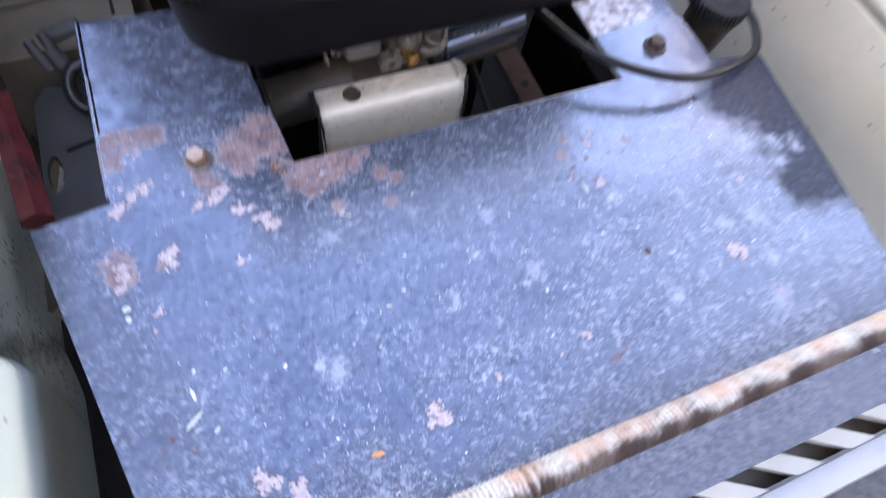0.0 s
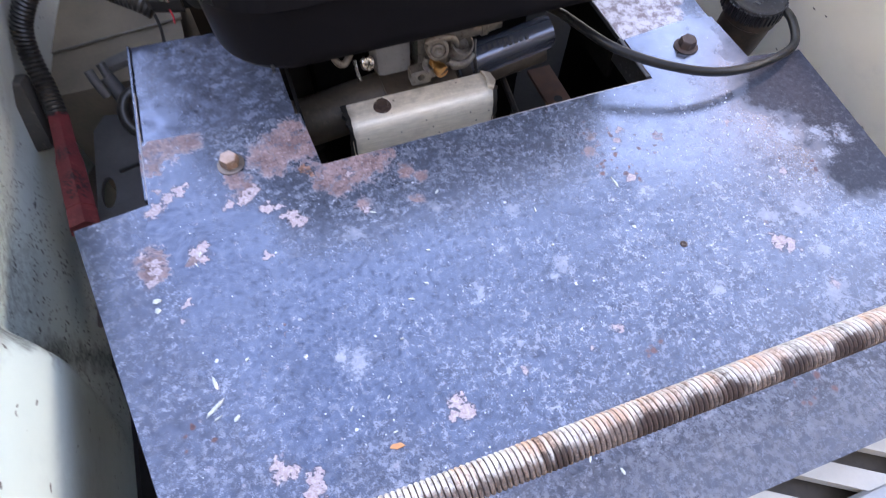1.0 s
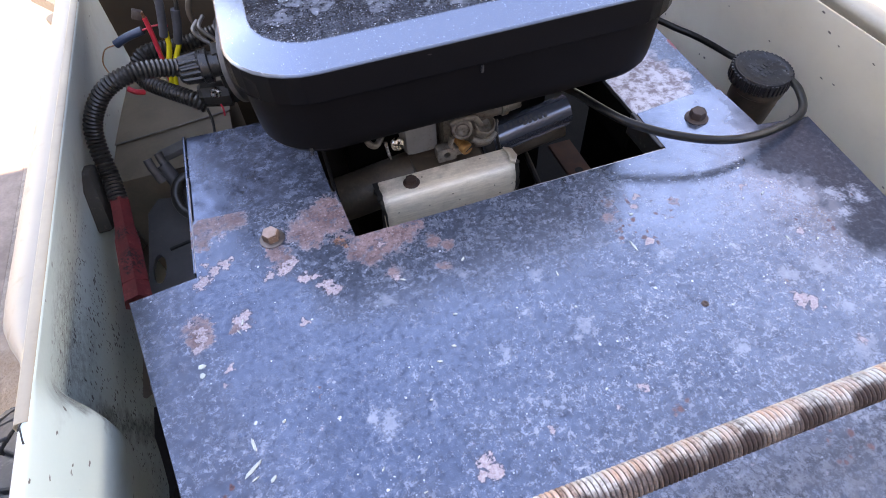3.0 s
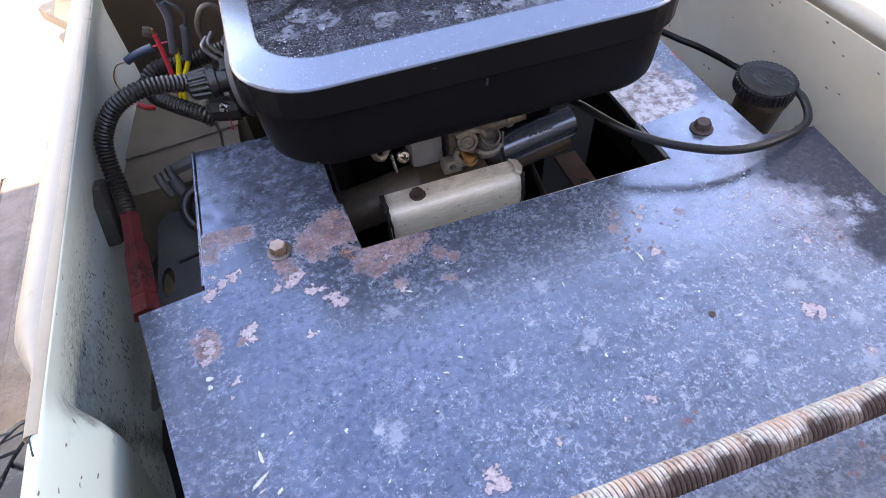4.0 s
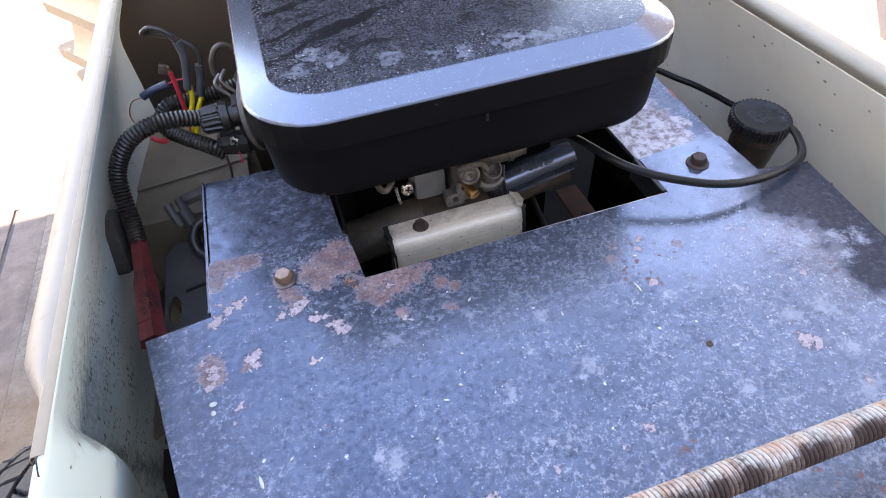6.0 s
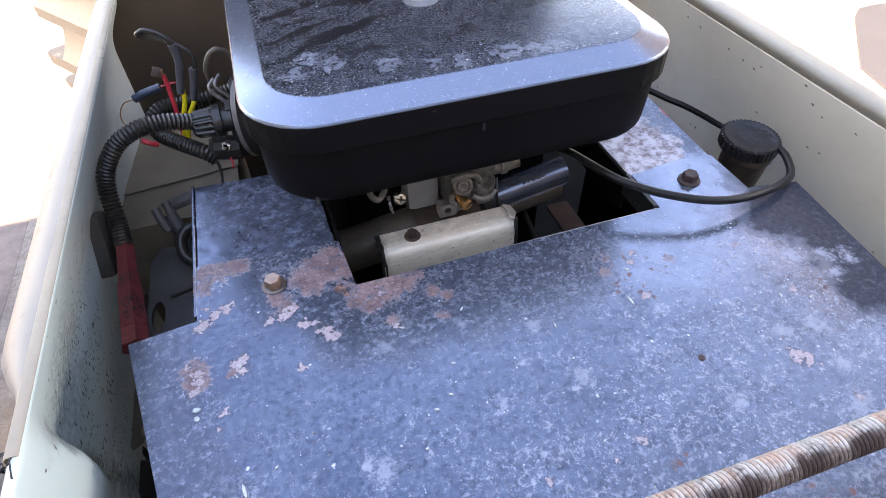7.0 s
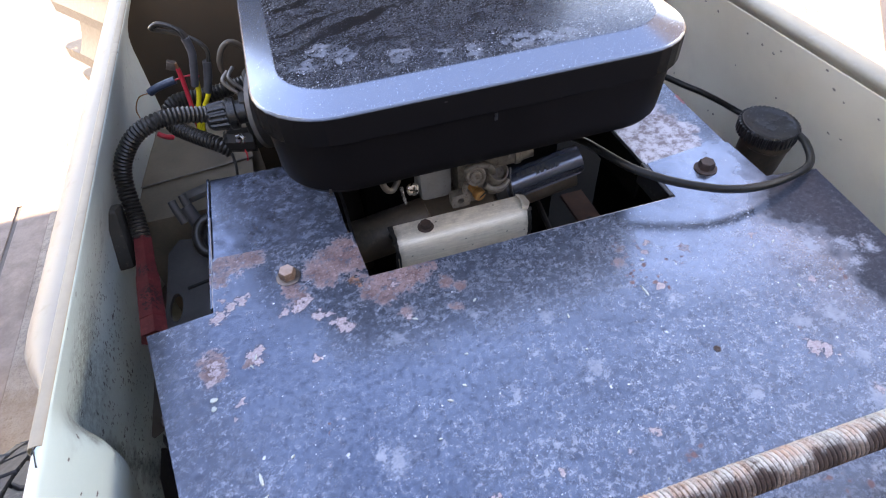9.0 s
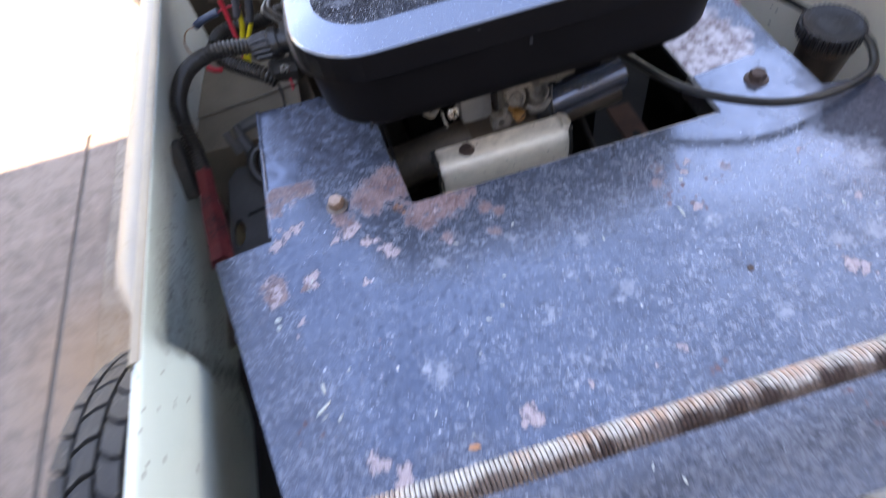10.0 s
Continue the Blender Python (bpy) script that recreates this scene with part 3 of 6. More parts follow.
GALV = surface("brushed_galvanised_bracket", (0.90, 0.88, 0.85), (0.78, 0.76, 0.73), (0.28, 0.40), metal=0.2, big=18, fine=420, bump=0.1, dust=(0.26, 0.20, 0.14), dust_amount=0.12)
CAST = surface("dirty_cast_aluminium", (0.225, 0.205, 0.182), (0.100, 0.090, 0.080), (0.36, 0.52), metal=0.35, big=45, bump=0.35, dust=(0.070, 0.050, 0.036), dust_amount=0.42)
CARB_PLASTIC = surface("grey_float_bowl", (0.22, 0.22, 0.22), (0.165, 0.165, 0.165), (0.45, 0.6), metal=0.1, big=40, bump=0.12, dust=(0.12, 0.10, 0.08), dust_amount=0.15)
BRASS = surface("tarnished_brass", (0.50, 0.27, 0.10), (0.33, 0.16, 0.06), (0.35, 0.5), metal=0.9, big=90)
ZINC = surface("bright_zinc", (0.75, 0.74, 0.72), (0.58, 0.57, 0.55), (0.2, 0.32), metal=1.0, big=90)
DULL_ZINC = surface("dusty_dull_zinc", (0.26, 0.26, 0.265), (0.15, 0.15, 0.155), (0.34, 0.5), metal=0.6, big=90, bump=0.2, dust=(0.30, 0.30, 0.30), dust_amount=0.25)
PALE_BOLT = surface("pale_pinkish_bolt", (0.46, 0.335, 0.285), (0.30, 0.205, 0.165), (0.4, 0.6), metal=0.3, big=160, bump=0.3)
TAN_BOLT = surface("rusty_tan_bolt", (0.225, 0.135, 0.095), (0.115, 0.066, 0.046), (0.5, 0.7), metal=0.3, big=120, bump=0.3, dust=(0.55, 0.42, 0.36), dust_amount=0.2)
BROWN_BOLT = surface("dark_rusted_bolt", (0.085, 0.052, 0.042), (0.045, 0.028, 0.024), (0.5, 0.7), metal=0.3, big=120, bump=0.3)
WASHER = surface("dull_washer_steel", (0.20, 0.165, 0.145), (0.11, 0.085, 0.075), (0.4, 0.55), metal=0.7, big=120)
GLOSS_TUBE = surface("glossy_black_air_tube", (0.160, 0.185, 0.235), (0.145, 0.165, 0.21), (0.20, 0.26), metal=0.7, big=12, bump=0.03, ior=1.7)
RUST_BAR = surface("rust_brown_strap", (0.100, 0.046, 0.028), (0.055, 0.026, 0.017), (0.8, 0.95), big=40, bump=0.3)
DARK_STEEL = surface("dark_grey_bracket_steel", (0.125, 0.120, 0.122), (0.080, 0.077, 0.078), (0.45, 0.6), metal=0.3, big=22, bump=0.12, dust=(0.17, 0.15, 0.14), dust_amount=0.08)
TIN = surface("dusty_olive_tin_box", (0.270, 0.215, 0.155), (0.170, 0.134, 0.096), (0.5, 0.7), big=16, bump=0.12, dust=(0.20, 0.18, 0.15), dust_amount=0.12)
CAP = surface("black_moulded_cap", (0.016, 0.016, 0.018), (0.009, 0.009, 0.010), (0.26, 0.40), big=60, bump=0.12, dust=(0.20, 0.21, 0.23), dust_amount=0.16)
# blacker than any paint: the bay's deep shade is put into the colour
DEEP = surface("deep_shade_black", (0.0035, 0.0034, 0.0036), (0.002, 0.002, 0.002), (0.7, 0.9), big=30, bump=0.2, ior=1.15)
BRIGHT_EDGE = surface("bright_steel_edge", (0.42, 0.40, 0.41), (0.22, 0.20, 0.21), (0.35, 0.5), metal=0.5, big=70, bump=0.2)
NECK = surface("sooty_filler_neck", (0.085, 0.060, 0.044), (0.022, 0.016, 0.013), (0.28, 0.48), big=55, bump=0.15, dust=(0.16, 0.14, 0.11), dust_amount=0.1)
PAD = surface("dusty_brown_foam", (0.070, 0.062, 0.054), (0.044, 0.039, 0.034), (0.7, 0.85), big=25, bump=0.2, dust=(0.20, 0.18, 0.15), dust_amount=0.1)
TYRE = surface("black_tyre_rubber", (0.040, 0.040, 0.042), (0.024, 0.024, 0.026), (0.6, 0.8), big=20, bump=0.2, dust=(0.15, 0.14, 0.13), dust_amount=0.12)
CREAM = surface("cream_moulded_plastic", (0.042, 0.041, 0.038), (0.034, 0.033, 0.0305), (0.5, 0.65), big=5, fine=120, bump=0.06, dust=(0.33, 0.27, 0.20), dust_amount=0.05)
ORANGE = surface("orange_lamp_lens", (0.55, 0.22, 0.09), (0.42, 0.15, 0.06), (0.3, 0.4), big=20)
STUCCO = surface("cream_stucco", (0.74, 0.70, 0.62), (0.65, 0.61, 0.54), (0.8, 0.9), big=1.5, fine=60, bump=0.4, depth=0.004)
WHITEWASH = surface("pale_blue_bounce_wash", (0.66, 0.76, 0.82), (0.58, 0.68, 0.74), (0.8, 0.9), big=1.5, fine=60, bump=0.4, depth=0.004)
BOARDS = surface("tan_weatherboard", (0.36, 0.30, 0.24), (0.28, 0.235, 0.19), (0.8, 0.9), big=1.5, fine=60, bump=0.4, depth=0.004)
CARPET = surface("speckled_grey_mat", (0.16, 0.16, 0.16), (0.055, 0.055, 0.058), (0.85, 0.95), big=90, fine=420, bump=0.6, depth=0.002)
SHADOW_GREY = surface("painted_shadow_grey", (0.050, 0.050, 0.056), (0.042, 0.042, 0.047), (0.7, 0.85), big=6, fine=120, bump=0.2)
VENT = surface("white_vent_plastic", (0.58, 0.545, 0.48), (0.49, 0.46, 0.40), (0.4, 0.5), big=10, bump=0.05, dust=(0.5, 0.49, 0.47), dust_amount=0.05)
VOID = surface("bay_black", (0.018, 0.016, 0.014), (0.008, 0.008, 0.007), (0.75, 0.9), big=14, bump=0.3)
FENDER = surface("cream_fender_paint", (0.27, 0.24, 0.205), (0.215, 0.19, 0.162), (0.4, 0.55), big=9, bump=0.08, dust=(0.24, 0.20, 0.16), dust_amount=0.12)
FLECK = surface("pale_dry_flake", (0.52, 0.55, 0.52), (0.38, 0.41, 0.40), (0.6, 0.8), big=200)
ORANGE_FLECK = surface("orange_dry_flake", (0.62, 0.28, 0.12), (0.48, 0.19, 0.08), (0.6, 0.8), big=200)
TRIM_CREAM = surface("cream_edge_trim", (0.38, 0.325, 0.245), (0.31, 0.262, 0.200), (0.7, 0.85), big=14, bump=0.08, dust=(0.30, 0.26, 0.21), dust_amount=0.10)
INK = surface("worn_moulded_marks", (0.030, 0.032, 0.036), (0.02, 0.02, 0.024), (0.5, 0.6), big=200)

JOINT_DIRT = surface("dark_joint_dirt", (0.15, 0.13, 0.115), (0.10, 0.088, 0.078), (0.85, 0.95), big=30, bump=0.4)
GREY_PIPE = surface("grey_painted_pipe", (0.27, 0.25, 0.23), (0.15, 0.14, 0.13), (0.3, 0.42), metal=0.5, big=60)


def bracket_zinc():
    m = Nodes("grimy_galvanised_sheet")
    xyz = m.split(m.place)
    grain = m.noise(500, 5, 0.7, m.vec("MULTIPLY", m.place, (0.15, 1.0, 1.0)))
    colour = m.mix(m.ramp(grain, 0.35, 0.65), (0.66, 0.575, 0.455), (0.82, 0.725, 0.585))
    # oily dirt lies on the flat, away from the rubbed fold, and hangs at both torn ends
    flat = m.ramp(xyz[1], 0.0775, 0.0830)
    ends = m.math("MAXIMUM", m.ramp(xyz[0], 0.044, 0.037), m.ramp(xyz[0], 0.166, 0.174))
    dirt = m.math("ADD", m.math("MULTIPLY", flat, 0.34), m.math("MULTIPLY", ends, 0.5))
    dirt = m.ramp(m.math("ADD", dirt, m.math("MULTIPLY", m.math("SUBTRACT", m.noise(60, 7, 0.72), 0.5), 1.5)), 0.10, 0.80)
    colour = m.mix(m.math("MULTIPLY", dirt, 0.85), colour, (0.24, 0.195, 0.145))
    spots, pick = m.voronoi(160)
    pits = m.math("MULTIPLY", m.math("GREATER_THAN", m.split(pick)[0], 0.88), m.ramp(spots, 0.2, 0.12))
    colour = m.mix(m.math("MULTIPLY", pits, 0.8), colour, (0.07, 0.055, 0.045))
    m.set(Base_Color=colour, Roughness=m.ramp(dirt, 0, 1, 0.36, 0.6), Metallic=m.ramp(dirt, 0, 1, 0.20, 0.0))
    m.bump(m.math("SUBTRACT", grain, pits), 0.12, 0.0004)
    return m.mat


BRACKET_ZINC = bracket_zinc()
# darker than the wall: the rim's shade is put into its colour
TAUPE = surface("shaded_taupe_rim", (0.36, 0.325, 0.255), (0.28, 0.25, 0.195), (0.5, 0.65), big=12, bump=0.08, dust=(0.40, 0.37, 0.33), dust_amount=0.12)
CLIP_METAL = surface("grey_cast_clip", (0.150, 0.141, 0.135), (0.088, 0.083, 0.081), (0.4, 0.55), metal=0.3, big=60, bump=0.2, dust=(0.10, 0.09, 0.08), dust_amount=0.2)


def red_insulator():
    m = Nodes("faded_red_insulator")
    grain, cloud = m.noise(420, 5, 0.7), m.noise(55, 5, 0.7)
    colour = m.mix(m.ramp(cloud, 0.35, 0.65), (0.105, 0.015, 0.016), (0.185, 0.027, 0.027))
    colour = m.mix(m.ramp(m.noise(150, 6, 0.75), 0.56, 0.70, 0.0, 0.5), colour, (0.30, 0.085, 0.075))
    ragged = m.vec("ADD", m.place, m.vec("MULTIPLY", m.vec("SUBTRACT", m.noise(200, 4), (0.5, 0.5, 0.5)), (0.020, 0.020, 0.020)))
    smudge = m.math("MAXIMUM", m.ramp(m.vec("DISTANCE", ragged, (-0.190, 0.085, -0.042)), 0.017, 0.011), m.ramp(m.vec("DISTANCE", ragged, (-0.202, 0.118, -0.045)), 0.010, 0.006))
    smudge = m.math("MULTIPLY", smudge, m.ramp(m.noise(330, 5, 0.75), 0.46, 0.54))
    colour = m.mix(m.math("MULTIPLY", smudge, 0.92), colour, (0.012, 0.010, 0.011))
    m.set(Base_Color=colour, Roughness=m.ramp(grain, 0.3, 0.7, 0.4, 0.58))
    m.bump(grain, 0.12, 0.0005)
    return m.mat


RED = red_insulator()
VENT_FRAME = surface("grey_white_vent_frame", (0.46, 0.47, 0.48), (0.38, 0.39, 0.40), (0.35, 0.5), big=14, bump=0.06, dust=(0.25, 0.24, 0.23), dust_amount=0.1)
CAP_MARK = surface("worn_cap_mark", (0.035, 0.034, 0.034), (0.02, 0.02, 0.02), (0.35, 0.5), big=200)


# ---- building ----
def thing(name, at, label, category, group="", kind=""):
    """A top-level thing: an empty at its base."""
    ob = new(name)
    ob.empty_display_size = 0.02
    ob.location = at
    bpy.context.view_layer.update()
    return tagged(ob, label, category, group, kind)


def origin(ob):
    """Where an object stands in the world; parts only shift, never turn."""
    v = Vector(ob.location)
    while ob.parent:
        ob = ob.parent
        v += ob.location
    return v


def part(name, bm, material, parent, label="", smooth=True, kind="", sharp=38):
    """Links a bmesh, modelled in world places, as one mesh under a thing or a part."""
    mesh = bpy.data.meshes.new(name)
    if parent:
        bmesh.ops.translate(bm, verts=bm.verts, vec=-origin(parent))
    bmesh.ops.recalc_face_normals(bm, faces=bm.faces)
    bm.to_mesh(mesh)
    bm.free()
    for p in mesh.polygons:
        p.use_smooth = smooth
    if smooth:
        mesh.set_sharp_from_angle(angle=radians(sharp))
    mesh.materials.append(material)
    ob = new(name, mesh)
    ob.parent = parent
    return tagged(ob, label, kind=kind)


def structure(name, bm, material, label, category):
    ob = part(name, bm, material, None, smooth=False)
    return tagged(ob, label, category, kind="structure")


def soften(bm, width, segments=2, angle=30):
    edges = [e for e in bm.edges if len(e.link_faces) == 2 and e.calc_face_angle(0) > radians(angle)]
    bmesh.ops.bevel(bm, geom=edges, offset=width, segments=segments, profile=0.6, affect="EDGES", clamp_overlap=True)
    return bm


def box(x0, x1, y0, y1, z0, z1, bevel=0.0, turn=None):
    bm = bmesh.new()
    bmesh.ops.create_cube(bm, size=1.0, matrix=Matrix.Translation(((x0 + x1) / 2, (y0 + y1) / 2, (z0 + z1) / 2)) @ Matrix.Diagonal((x1 - x0, y1 - y0, z1 - z0, 1)))
    if bevel:
        soften(bm, bevel)
    if turn is not None:
        c = Matrix.Translation(((x0 + x1) / 2, (y0 + y1) / 2, (z0 + z1) / 2))
        bmesh.ops.transform(bm, verts=bm.verts, matrix=c @ turn @ c.inverted())
    return bm


def prism(points, z0, z1, bevel=0.0):
    """A flat outline raised from z0 to z1."""
    bm = bmesh.new()
    low = [bm.verts.new((x, y, z0)) for x, y in points]
    high = [bm.verts.new((x, y, z1)) for x, y in points]
    n = len(points)
    bm.faces.new(low[::-1])
    bm.faces.new(high)
    for i in range(n):
        bm.faces.new((low[i], low[(i + 1) % n], high[(i + 1) % n], high[i]))
    if bevel:
        soften(bm, bevel)
    return bm


def loft(rings, caps=True, closed=True):
    bm = bmesh.new()
    rows = [[bm.verts.new(p) for p in ring] for ring in rings]
    n = len(rows[0])
    for a, b in zip(rows, rows[1:]):
        for i in range(n if closed else n - 1):
            bm.faces.new((a[i], a[(i + 1) % n], b[(i + 1) % n], b[i]))
    if caps:
        bm.faces.new(rows[0][::-1])
        bm.faces.new(rows[-1])
    return bm


def turned(profile, at, axis=(0, 0, 1), seg=32):
    """A lathe form: profile of (radius, height) along an axis from a place."""
    q = Vector((0, 0, 1)).rotation_difference(Vector(axis).normalized())
    rings = []
    for r, h in profile:
        rings.append([Vector(at) + q @ Vector((r * math.cos(2 * math.pi * i / seg), r * math.sin(2 * math.pi * i / seg), h)) for i in range(seg)])
    return loft(rings)


def smooth_path(points, step):
    """Points spread evenly on a smooth curve through the given ones."""
    p = [Vector(v) for v in points]
    p = [2 * p[0] - p[1], *p, 2 * p[-1] - p[-2]]
    fine = []
    for a, b, c, d in zip(p, p[1:], p[2:], p[3:]):
        for i in range(24):
            t = i / 24
            fine.append(0.5 * (2 * b + (c - a) * t + (2 * a - 5 * b + 4 * c - d) * t * t + (3 * b - a - 3 * c + d) * t ** 3))
    fine.append(p[-2])
    out, carry = [fine[0]], 0.0
    for a, b in zip(fine, fine[1:]):
        d = (b - a).length
        while carry + d >= step:
            a = a + (b - a) * ((step - carry) / d)
            d = (b - a).length
            carry = 0.0
            out.append(a.copy())
        carry += d
    out.append(fine[-1])
    return out


def tube(points, radius, seg=12, step=0.004, rib=0.0, pitch=0.004, ends=None):
    """A hose along a smooth curve; rib: depth of its rings; ends: radius at the far end, tapering."""
    if rib:
        step = pitch / 4
    way = smooth_path(points, step)
    up = Vector((0.13, 0.21, 0.97))
    rings = []
    for i, p in enumerate(way):
        t = (way[min(i + 1, len(way) - 1)] - way[max(i - 1, 0)]).normalized()
        side = t.cross(up).normalized()
        up = side.cross(t).normalized()
        r = radius if ends is None else radius + (ends - radius) * i / len(way)
        if rib:
            r -= rib * (0.0, 0.35, 1.0, 0.35)[i % 4]
        rings.append([p + r * (math.cos(a) * side + math.sin(a) * up) for a in (2 * math.pi * k / seg for k in range(seg))])
    return loft(rings)


def rounded(cx, cy, w, d, r, z, n=8):
    """A rounded rectangle at height z."""
    pts = []
    for sx, sy, a0 in ((1, 1, 0), (-1, 1, 90), (-1, -1, 180), (1, -1, 270)):
        for i in range(n + 1):
            a = radians(a0 + 90 * i / n)
            pts.append((cx + sx * (w / 2 - r) + r * math.cos(a), cy + sy * (d / 2 - r) + r * math.sin(a), z))
    return pts


def hex_bolt(name, at, material, parent, size=0.015, height=0.0085, washer=0.0206, label="", washer_label="", under=None, worn=None):
    """A hexagon bolt with a domed chamfer on its head, and the washer under it."""
    x, y, z = at
    r = size / math.sqrt(3)
    rings = []
    for k, h in ((1.0, 0.0015), (1.0, height - 0.0014), (0.95, height - 0.0004), (0.90, height), (0.84, height - 0.0004)):
        rings.append([(x + r * k * math.cos(radians(60 * i + 12)), y + r * k * math.sin(radians(60 * i + 12)), z + h) for i in range(6)])
    bolt = part("bolt", loft(rings), material, parent, label, smooth=False)
    # the top of the head gets a paler colour than its sides
    if worn:
        tops = [[(x + r * k * math.cos(radians(60 * i + 12)), y + r * k * math.sin(radians(60 * i + 12)), z + height + h) for i in range(6)] for k, h in ((0.90, -0.0002), (0.88, 0.0004), (0.80, 0.0007))]
        part("pale_top", loft(tops), worn, bolt, "pale bolt top", smooth=False)
    part("washer", turned(((washer / 2 - 0.0006, 0.0), (washer / 2, 0.0005), (washer / 2, 0.0011), (washer / 2 - 0.0010, 0.0016), (size * 0.64, 0.0018), (0.004, 0.0018)), at), under or material, bolt, washer_label)
    return bolt


# ---- the ground and what closes the place ----
GROUND = -0.5
JOINT_A, JOINT_B = -0.71, -0.635


def paving():
    """Concrete slabs with a sawn joint between them; one sheet beneath reaches the horizon."""
    base = box(-400, 400, -400, 400, GROUND - 0.3, GROUND - 0.006)
    ground = structure("ground", base, SLAB, "pale brushed concrete drive with dark sawn joints", "ground")
    for x0, x1, y0, y1, mat, label in ((-3.7, JOINT_A - 0.005, -3.0, 3.4, SLAB, "brushed concrete slab"), (JOINT_A + 0.005, JOINT_B, -3.0, 3.4, SLAB, "narrow concrete strip"),
                                       (JOINT_B, 3.0, -3.0, 3.4, ROUGH_SLAB, "rough exposed-aggregate slab with a rust stain"),
                                       (-3.7, 3.0, 3.41, 9.0, SLAB, "brushed concrete slab"), (3.01, 9.0, -3.0, 9.0, SLAB, "brushed concrete slab"), (-9.0, -3.71, -3.0, 9.0, SLAB, "brushed concrete slab")):
        part("slab", box(x0, x1, y0, y1, GROUND - 0.005, GROUND + (0.001 if mat is ROUGH_SLAB else 0.0), 0.002), mat, ground, label, smooth=False)


    part("joint", box(JOINT_A - 0.008, JOINT_A + 0.008, -3.0, 0.93, GROUND - 0.008, GROUND - 0.003), JOINT_DIRT, ground, "dirt-filled joint", smooth=False)
    # the sunlit stretch is closed flush, so the shape hides it as glare does
    part("joint", box(JOINT_A - 0.008, JOINT_A + 0.008, 0.93, 3.4, GROUND - 0.008, GROUND - 0.0004), SLAB, ground, "joint closed flush where sun glare hides it", smooth=False)


paving()
# unseen wall, added and sized to keep the sun off the cart
CASTER_X, CASTER_END, SHADE_END = -2.6, 0.885, 1.42
CASTER_TOP = GROUND + (SHADE_END - CASTER_X) * math.tan(radians(SUN_ELEVATION))
structure("unseen_wall_west", box(CASTER_X - 0.3, CASTER_X, -6.0, CASTER_END, GROUND, CASTER_TOP), STUCCO, "unseen cream stucco wall added to shade the cart", "wall")
# unseen wall added to bounce pale sunlight onto the left wall
structure("unseen_wall_east", box(3.5, 3.7, -1.85, 1.2, GROUND, 1.5), WHITEWASH, "unseen pale blue wall added to bounce sunlight into the bay", "wall")
# unseen dark wall, added so that the cover mirrors something dark at its right
structure("unseen_wall_north", box(4.6, 4.9, 1.6, 3.4, GROUND, 4.1), BULKHEAD, "unseen dark timber wall added for the cover plate to reflect", "wall")
# unseen tan wall added behind the camera for soft fill light
structure("unseen_wall_south", box(CASTER_X, 3.2, -1.85, -1.65, GROUND, 1.2), BOARDS, "unseen tan weatherboard wall added behind the camera as fill", "wall")


# ---- the cart ----
cart = thing("golf_cart", (0.13, 0.1, GROUND), "pale mint golf cart with its engine bay open, parked on concrete", "golf cart")
LEFT_RIM, RIGHT_RIM, BACK = 0.074, 0.062, 0.52


def step01(a, b, v):
    t = min(1.0, max(0.0, (v - a) / (b - a)))
    return t * t * (3 - 2 * t)


def left_x(y, z):
    x = -0.1895 - 0.40 * (LEFT_RIM - z) if z > -0.03 else -0.2311 - 0.16 * (-0.03 - z)
    x += step01(0.26, 0.50, y) * step01(0.06, -0.02, z) * (-0.222 - x)
    # in front of the crease the wall stands upright before it falls away
    crease = -0.076 - (0.46 if z > 0 else 0.20) * z
    under = max(0.0, 0.004 - z)
    front = max(x, -0.1895 - 0.05 * (LEFT_RIM - z) - (2.2 * under * under if under < 0.06 else 0.00792 + 0.264 * (under - 0.06)))
    return x + (front - x) * step01(crease + 0.020, crease - 0.014, y)


def right_x(y, z):
    return 0.5055 - 0.28 * z if z > -0.08 else 0.528 + 0.05 * (-0.08 - z)


def sheet(grid, thick):
    """A curved sheet from rows of points, given thickness."""
    bm = loft(grid, caps=False, closed=False)
    bmesh.ops.recalc_face_normals(bm, faces=bm.faces)
    bmesh.ops.solidify(bm, geom=bm.faces[:], thickness=thick)
    return bm


